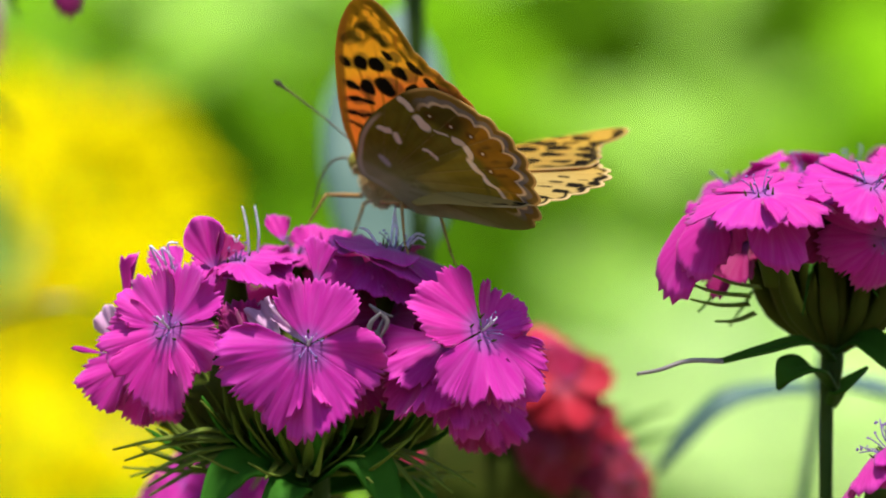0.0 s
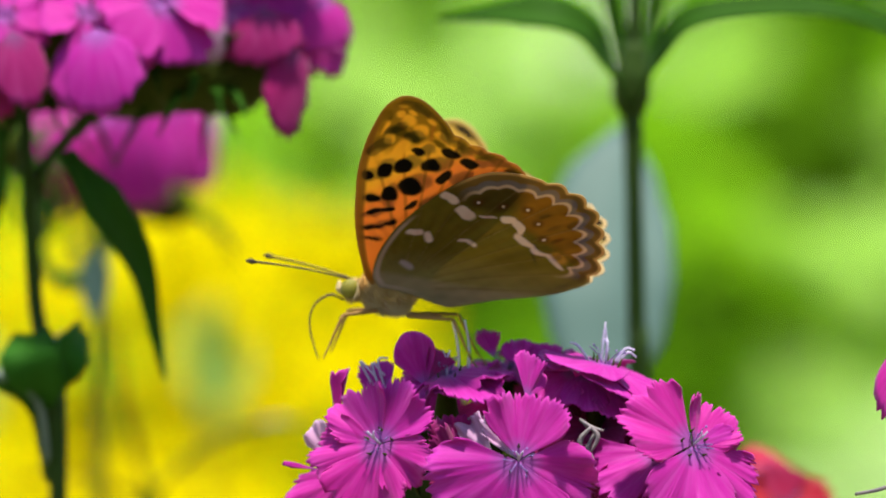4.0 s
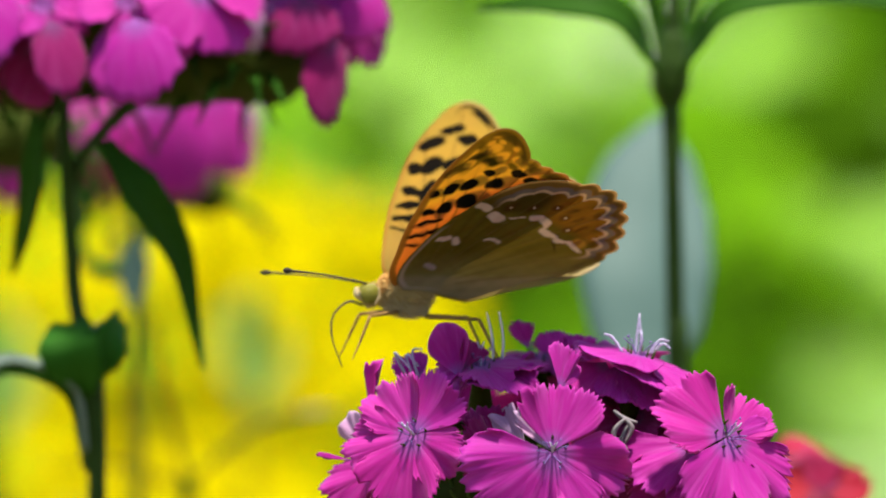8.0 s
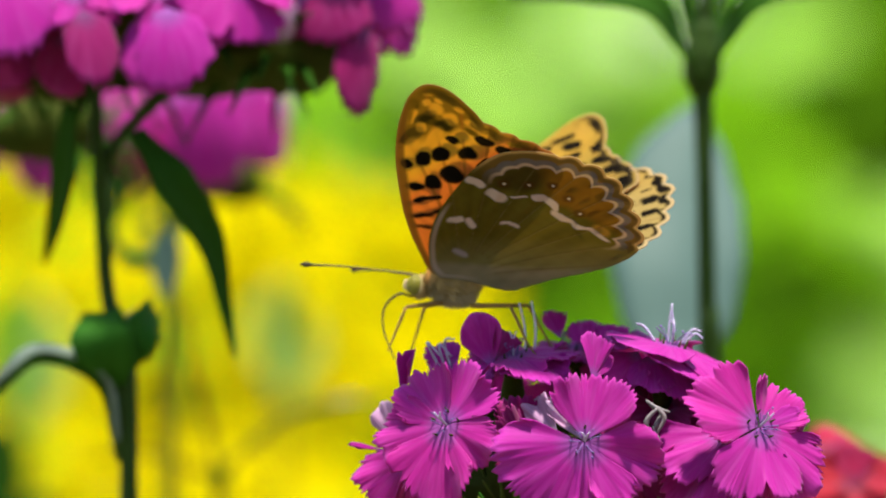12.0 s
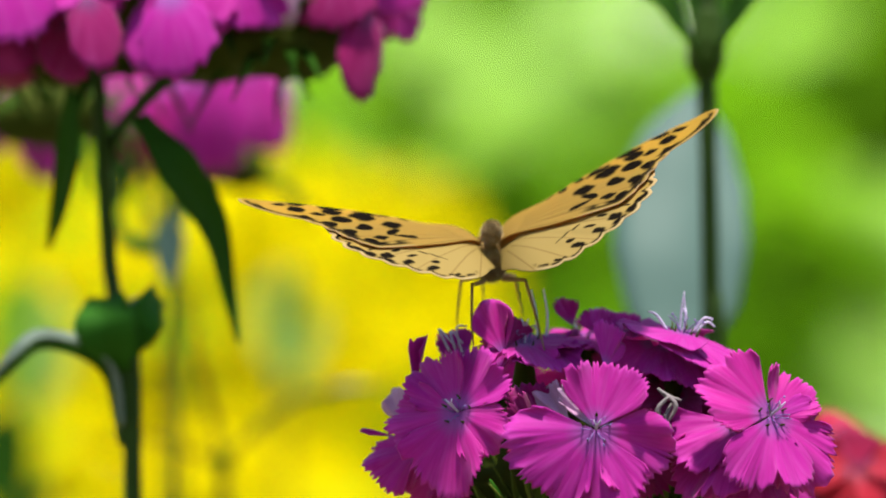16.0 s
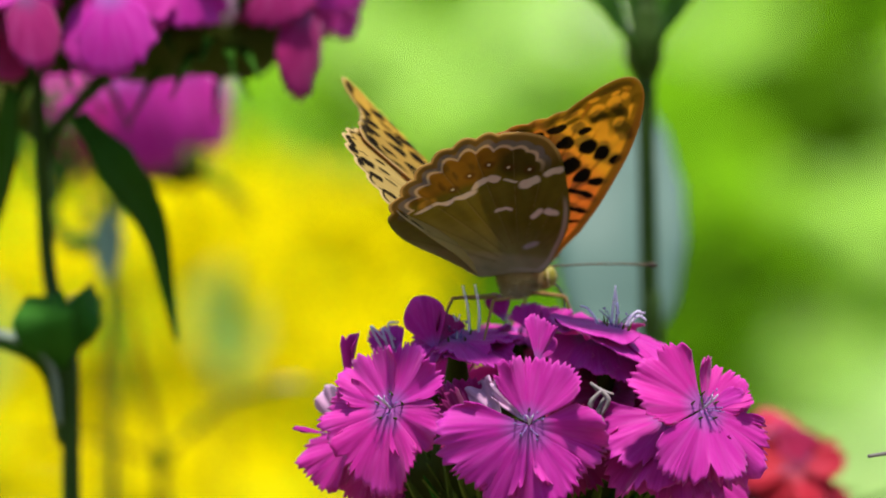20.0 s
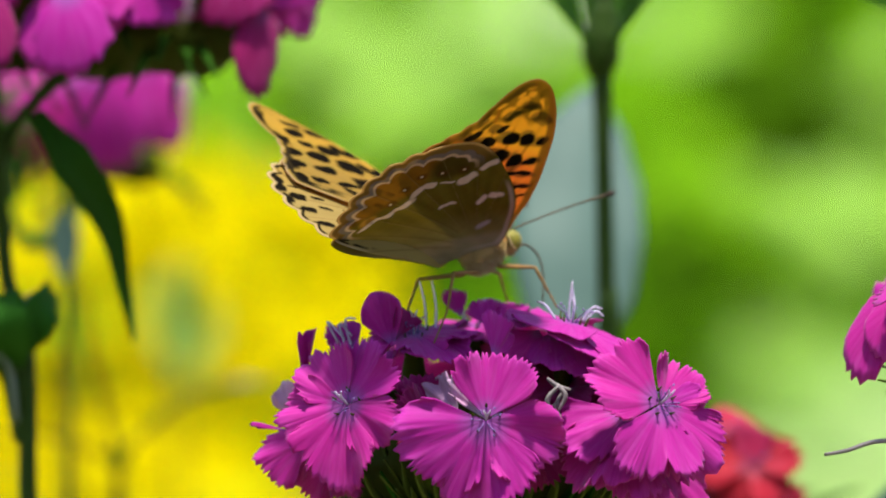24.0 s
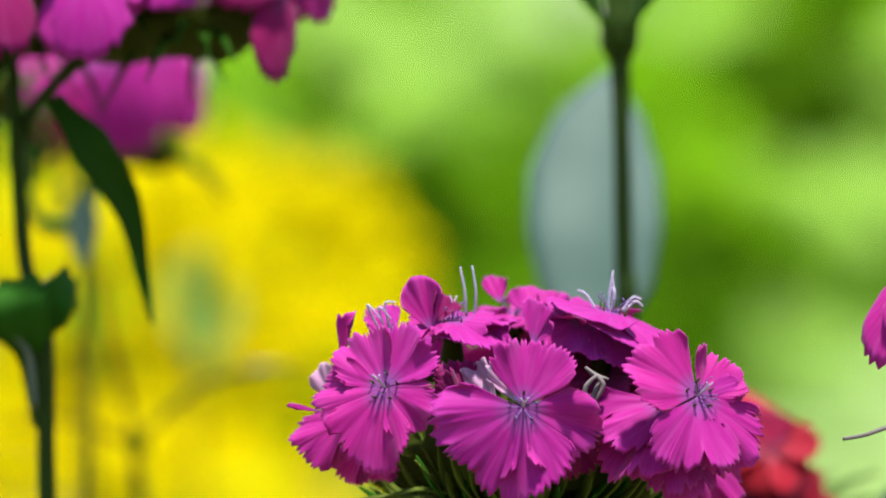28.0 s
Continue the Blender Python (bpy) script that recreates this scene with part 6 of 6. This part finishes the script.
for side, tip in ((1, (24.0, 10.5, -4.4)), (-1, (23.4, 10.8, -5.2))):
    eye_bm = ball(bmesh.new(), mm3(7.7, 1.35 * side, -4.8), (0.0016, 0.0012, 0.0018), u=20, v=14)
    part("eye", eye_bm, EYE, head_part, "olive compound eye")
    rim = rod([mm3(6.6, 2.0 * side, -3.3), mm3(6.2, 2.2 * side, -4.9), mm3(6.6, 2.0 * side, -6.5)], [0.0001, 0.00015, 0.0001], 6, 5)
    part("eye_rim", rim, PALE_FUR, head_part, "pale rim behind the eye")
    root, tip = Vector((8.5, 0.7 * side, -3.2)), Vector((tip[0], tip[1] * side, tip[2]))
    line = [mm3(*(root.lerp(tip, f) + Vector((0, 0, 1.2 * f * (1 - f))))) for f in (0, 0.33, 0.7, 1)]
    antenna = part("antenna", rod(line, [0.00018, 0.00014, 0.00016, 0.00024], 6, 8), ANTENNA, butterfly)
    along = (line[3] - line[2]).normalized()
    part("antenna_club", rod([line[3] - along * 0.0006, line[3] + along * 0.0006, line[3] + along * 0.0016], [0.00022, 0.00055, 0.00018], 8, 4), DARK, antenna, "dark club")
    palp = rod([mm3(8.4, 0.6 * side, -6.0), mm3(9.5, 0.7 * side, -5.4), mm3(9.9, 0.6 * side, -4.2)], [0.0005, 0.0006, 0.0002], 6, 4)
    part("palp", palp, PALE_FUR, head_part)
    for hip, knee, heel, toe in [((2.0, 1.4, -6.6), (7.4, 4.6, -8.6), (8.2, 5.4, -13.5), (8.8, 5.8, -16.6)),
                                 ((-3.2, 1.6, -6.2), (-11.2, 4.6, -4.6), (-16.0, 5.6, -10.4), (-21.2, 6.0, -14.5))]:
        pts = [mm3(p[0], p[1] * side, p[2]) for p in (hip, knee, heel, toe)]
        leg_bm = rod([pts[0], pts[0].lerp(pts[1], 0.5), pts[1]], [0.00045, 0.00040, 0.00028], 7, 3)
        tube(leg_bm, [pts[1], pts[1].lerp(pts[2], 0.5), pts[2]], [0.00030, 0.00026, 0.00020], 7, 3)
        tube(leg_bm, [pts[2], pts[2].lerp(pts[3], 0.5), pts[3]], [0.00020, 0.00016, 0.00012], 6, 3)
        legs.append(part("leg", leg_bm, LEG, butterfly))
part("proboscis", rod([mm3(8.2, 0, -7.0), mm3(10.8, 0.2, -7.0), mm3(12.8, 0.4, -9.8), mm3(12.2, 0.5, -13.6), mm3(9.2, 0.6, -18.2)], [0.00024, 0.00022, 0.00020, 0.00016, 0.00012], 6, 8), ANTENNA, butterfly)


# ---- what moves ----
# the flower head's sway: seconds, millimetres to the right, millimetres up, degrees of lean to the right
SWAY = [
    (0, 2.00, -0.00, 0.00), (0.5, 1.65, 0.29, -0.32), (1, 0.70, 0.70, -0.53), (1.5, -0.25, 0.44, -1.15), (2, 1.05, 0.19, -0.53),
    (2.5, 0.51, 0.35, -0.53), (3, 0.10, 1.11, -0.42), (3.5, 0.44, 0.83, -0.53), (4, 0.78, 0.86, -0.21), (4.5, 0.46, 0.87, -0.00),
    (6.5, 0.51, 0.67, 0.20), (7, -0.29, 0.51, -0.21), (7.5, 0.38, 0.30, -0.11), (8, -0.03, 0.51, -0.11), (8.5, -0.48, 0.38, -0.21),
    (9, -0.24, 0.22, -0.31), (9.5, 0.40, 0.67, -0.21), (10, -0.25, 0.14, -0.41), (10.5, 0.08, 0.48, -0.20), (11, 0.00, -0.00, 0.00),
    (11.5, 0.10, 0.52, -0.11), (13.5, -0.19, 0.22, -0.11), (14, 0.95, 0.41, 0.10), (14.5, 0.35, 0.13, -0.10), (15, -0.03, 0.22, -0.21),
    (15.5, 0.86, 0.57, 0.00), (16, 1.37, 0.10, 0.21), (16.5, -0.60, 0.13, -0.31), (17, 0.60, 0.51, -0.20), (17.5, 0.38, 0.67, -0.10),
    (18, -0.11, 0.67, -0.52), (18.5, 0.84, 0.49, -0.21), (19, -0.05, 0.71, -0.21), (19.5, 0.51, 0.83, -0.21), (20, 0.41, 0.62, -0.41),
    (20.5, -0.32, 0.83, -0.83), (22.5, 0.13, 0.95, -0.52), (23, 0.67, 1.05, -0.51), (23.5, 1.56, 0.64, -0.32), (24, 0.46, 1.06, -0.52),
    (24.5, 0.08, 0.95, -0.41), (25, -0.05, 0.95, -0.62), (25.5, 3.98, 0.08, 0.80), (26, 4.25, 0.16, 0.60), (26.5, 3.25, 0.06, 0.40),
    (27, 8.10, -0.68, 2.42), (27.5, 9.91, -1.30, 2.62), (28, 3.68, 0.60, 1.01),
]
# the butterfly: seconds, x, z, heading, pitch, roll, opening of the left and right wings, sweep of the two forewings, twist of the two sides
FLIGHT = [
    (0, 0.0426, 0.4469, 123.0, 42.9, 13.5, 49.5, 28.6, 6.1, 5.5, 31.9, 34.1), (0.5, 0.0410, 0.4507, 173.8, 40.7, 7.7, 22.6, 15.4, -2.9, -12.7, 15.6, 16.8),
    (1, 0.0331, 0.4521, 192.8, 57.4, 9.1, 9.9, 38.0, 22.4, -19.0, 32.0, 30.0), (1.5, 0.0205, 0.4528, 207.2, 25.6, -1.0, 15.0, 12.5, 16.5, 12.8, 16.3, 15.5),
    (2, 0.0231, 0.4534, 222.8, 37.6, -1.9, 24.5, 27.2, 17.9, 5.5, 27.2, 25.7), (2.5, 0.0152, 0.4525, 220.8, 30.7, 2.7, 19.8, 18.6, 17.5, -0.5, 22.8, 21.3),
    (3, 0.0098, 0.4506, 203.7, 16.7, -0.7, 34.6, 36.2, 17.1, 4.5, 15.4, 13.9), (3.5, 0.0056, 0.4499, 190.1, 12.0, -4.1, 36.5, 30.1, 14.2, -1.7, 13.0, 11.4),
    (4, 0.0070, 0.4506, 175.5, 18.3, -5.4, 51.4, 35.1, 12.3, 7.1, 14.6, 13.0), (4.5, 0.0067, 0.4501, 170.5, 24.3, -5.4, 45.2, 36.1, 7.3, -0.9, 24.6, 23.0),
    (6.5, 0.0047, 0.4506, 192.2, 12.9, -3.7, 46.3, 53.3, 11.7, -9.7, 7.8, 6.0), (7, 0.0036, 0.4489, 188.2, 15.9, -1.7, 31.5, 38.5, 4.7, -9.7, 19.8, 18.0),
    (7.5, 0.0041, 0.4479, 187.7, 22.7, -2.2, 26.4, 30.3, 4.2, -8.3, 29.9, 27.9), (8, 0.0031, 0.4488, 192.2, 13.5, -1.6, 37.3, 45.8, 2.7, -7.9, 17.0, 14.9),
    (8.5, 0.0019, 0.4506, 208.9, 23.2, 5.9, 36.2, 44.2, 10.2, -4.4, 21.6, 19.6), (9, 0.0029, 0.4498, 217.6, 24.9, 5.3, 26.6, 28.9, 8.7, -9.0, 26.3, 24.3),
    (9.5, 0.0059, 0.4517, 231.2, 26.4, 0.3, 26.4, 14.0, 7.3, 1.0, 26.0, 25.0), (10, 0.0043, 0.4531, 197.8, 9.9, -7.7, 38.1, 16.0, 13.9, -13.0, 9.6, 9.6),
    (10.5, 0.0027, 0.4490, 194.1, -2.7, -4.2, 43.8, 28.0, 11.9, -16.0, 0.7, 0.7), (11, 0.0049, 0.4489, 187.4, -4.4, -0.7, 55.3, 45.0, 10.0, -15.0, -5.2, -5.2),
    (11.5, 0.0058, 0.4488, 175.4, 7.6, 0.3, 44.7, 36.2, 4.0, -5.0, 12.8, 12.8), (13.5, 0.0041, 0.4493, 122.7, 18.2, -5.5, 46.7, 54.5, 5.4, -2.3, 12.5, 18.4),
    (14, 0.0045, 0.4477, 121.7, 17.2, -6.5, 41.5, 56.9, 4.4, -3.3, 11.5, 17.4), (14.5, 0.0036, 0.4461, 118.5, 18.4, -11.6, 30.9, 48.7, 7.7, -1.9, 13.7, 19.3),
    (15, 0.0020, 0.4463, 128.4, 21.6, -12.8, 28.1, 41.9, 8.9, -4.5, 20.8, 26.2), (15.5, 0.0030, 0.4473, 128.0, 16.2, -11.1, 13.3, 40.6, 5.4, -8.8, 14.0, 16.5),
    (16, 0.0073, 0.4507, 96.6, 13.7, -5.5, 17.0, 28.3, -8.1, -7.2, 0.2, -0.3), (16.5, 0.0057, 0.4530, 68.4, 25.1, -4.8, 19.7, 29.6, -1.5, 9.5, 11.3, 9.0),
    (17, 0.0114, 0.4530, 52.2, 36.6, 9.0, 24.9, 56.2, -2.0, 12.3, 25.3, 21.3), (17.5, 0.0149, 0.4503, 30.5, 25.4, 5.6, 11.1, 27.8, -9.3, 11.3, 17.4, 15.5),
    (18, 0.0174, 0.4504, 25.8, 13.2, 4.3, 20.3, 36.2, -18.7, 8.3, 6.5, 6.8), (18.5, 0.0191, 0.4488, 34.9, 16.6, 1.4, 29.5, 38.3, -7.9, 6.1, 20.8, 18.8),
    (19, 0.0193, 0.4485, 43.9, 21.0, -0.4, 43.8, 37.0, 5.0, 1.9, 31.1, 26.9), (19.5, 0.0205, 0.4469, 41.6, 13.6, 0.4, 34.6, 50.3, 4.8, 0.6, 30.1, 26.9),
    (20, 0.0202, 0.4477, 48.3, 10.3, 2.3, 43.7, 47.0, 1.6, 1.2, 24.1, 21.9), (20.5, 0.0164, 0.4522, 46.3, 27.3, -2.7, 17.3, 19.5, -7.4, -0.8, 20.1, 17.9),
    (22.5, 0.0208, 0.4478, 47.0, 11.0, 1.0, 32.8, 37.0, -1.6, -1.9, 25.8, 24.9), (23, 0.0225, 0.4470, 48.0, 6.0, 1.0, 45.5, 47.0, 5.4, 0.1, 25.8, 24.9),
    (23.5, 0.0213, 0.4508, 43.9, 30.8, -4.1, 28.6, 32.5, -6.7, -2.7, 27.6, 26.4), (24, 0.0200, 0.4503, 44.9, 26.6, -8.1, 46.8, 35.2, -5.8, -2.4, 25.5, 23.9),
    (24.5, 0.0198, 0.4496, 44.1, 23.9, -5.9, 41.5, 46.2, -6.0, -3.4, 24.6, 23.3), (25, 0.0206, 0.4466, 42.3, 8.2, -0.6, 45.1, 39.5, -1.2, -1.4, 25.7, 24.7),
    (25.5, 0.0266, 0.4456, 45.2, -3.7, -2.1, 55.3, 50.7, 5.1, -0.0, 26.9, 25.6), (26, 0.0265, 0.4464, 44.0, 1.3, -2.6, 53.0, 45.4, 6.4, -0.6, 29.0, 27.5),
    (26.5, 0.0245, 0.4508, 31.9, 29.6, 3.8, 32.8, 37.0, -7.7, -2.0, 28.8, 25.4), (27, 0.0293, 0.4530, 47.8, 30.9, 13.1, 33.3, 33.8, -12.8, -1.3, 28.6, 23.3),
    (27.5, 0.0294, 0.4525, 50.8, 32.9, 16.1, 50.7, 39.9, -10.8, 2.7, 23.6, 18.3), (27.6, 0.0287, 0.4564, 68.8, 19.9, 13.1, 28.7, 21.9, -13.8, -1.3, 3.6, -1.7),
    (27.7, 0.0426, 0.4902, 160.0, 12.0, 0.0, 62.0, 62.0, 0.0, 0.0, 0.0, 0.0), (27.8, 0.0465, 0.5295, 185.0, 25.0, 0.0, 10.0, 10.0, 0.0, 0.0, 0.0, 0.0),
    (27.9, 0.0641, 0.5626, 190.0, 25.0, 0.0, 70.0, 70.0, 0.0, 0.0, 0.0, 0.0), (28, 0.0835, 0.6005, 195.0, 25.0, 0.0, 15.0, 15.0, 0.0, 0.0, 0.0, 0.0),
]


def wing_pose(side, opening, sweep, twist, hinge=0.0020):
    return pose(0, hinge * side, 0, side * opening) @ pose(0, 0, 0, 0, twist, 0) @ pose(0, 0, 0, 0, 0, -side * sweep)


def leg_pose(pitch):
    """The legs stay under the body as it rears up."""
    hip = mm3(0, 0, -6.0)
    return Matrix.Translation(hip) @ pose(0, 0, 0, 0, 0.95 * (pitch - 14), 0) @ Matrix.Translation(-hip)


def motions():
    walk(subject, [(t, pose(HEAD[0] + 0.001 * right, HEAD[1], HEAD[2] + 0.001 * up, 0, lean, 0)) for t, right, up, lean in SWAY])
    walk(butterfly, [(r[0], pose(r[1], 0.028, r[2], r[5], -r[4], r[3])) for r in FLIGHT])
    for leg in legs:
        walk(leg, [(r[0], leg_pose(r[4])) for r in FLIGHT])
    for side, column, swept, turned in ((1, 6, 8, 10), (-1, 7, 9, 11)):
        walk(wings["fore", side], [(r[0], wing_pose(side, r[column], r[swept], r[turned])) for r in FLIGHT])
        walk(wings["hind", side], [(r[0], wing_pose(side, r[column], 0, r[turned], 0.0029)) for r in FLIGHT])


motions()
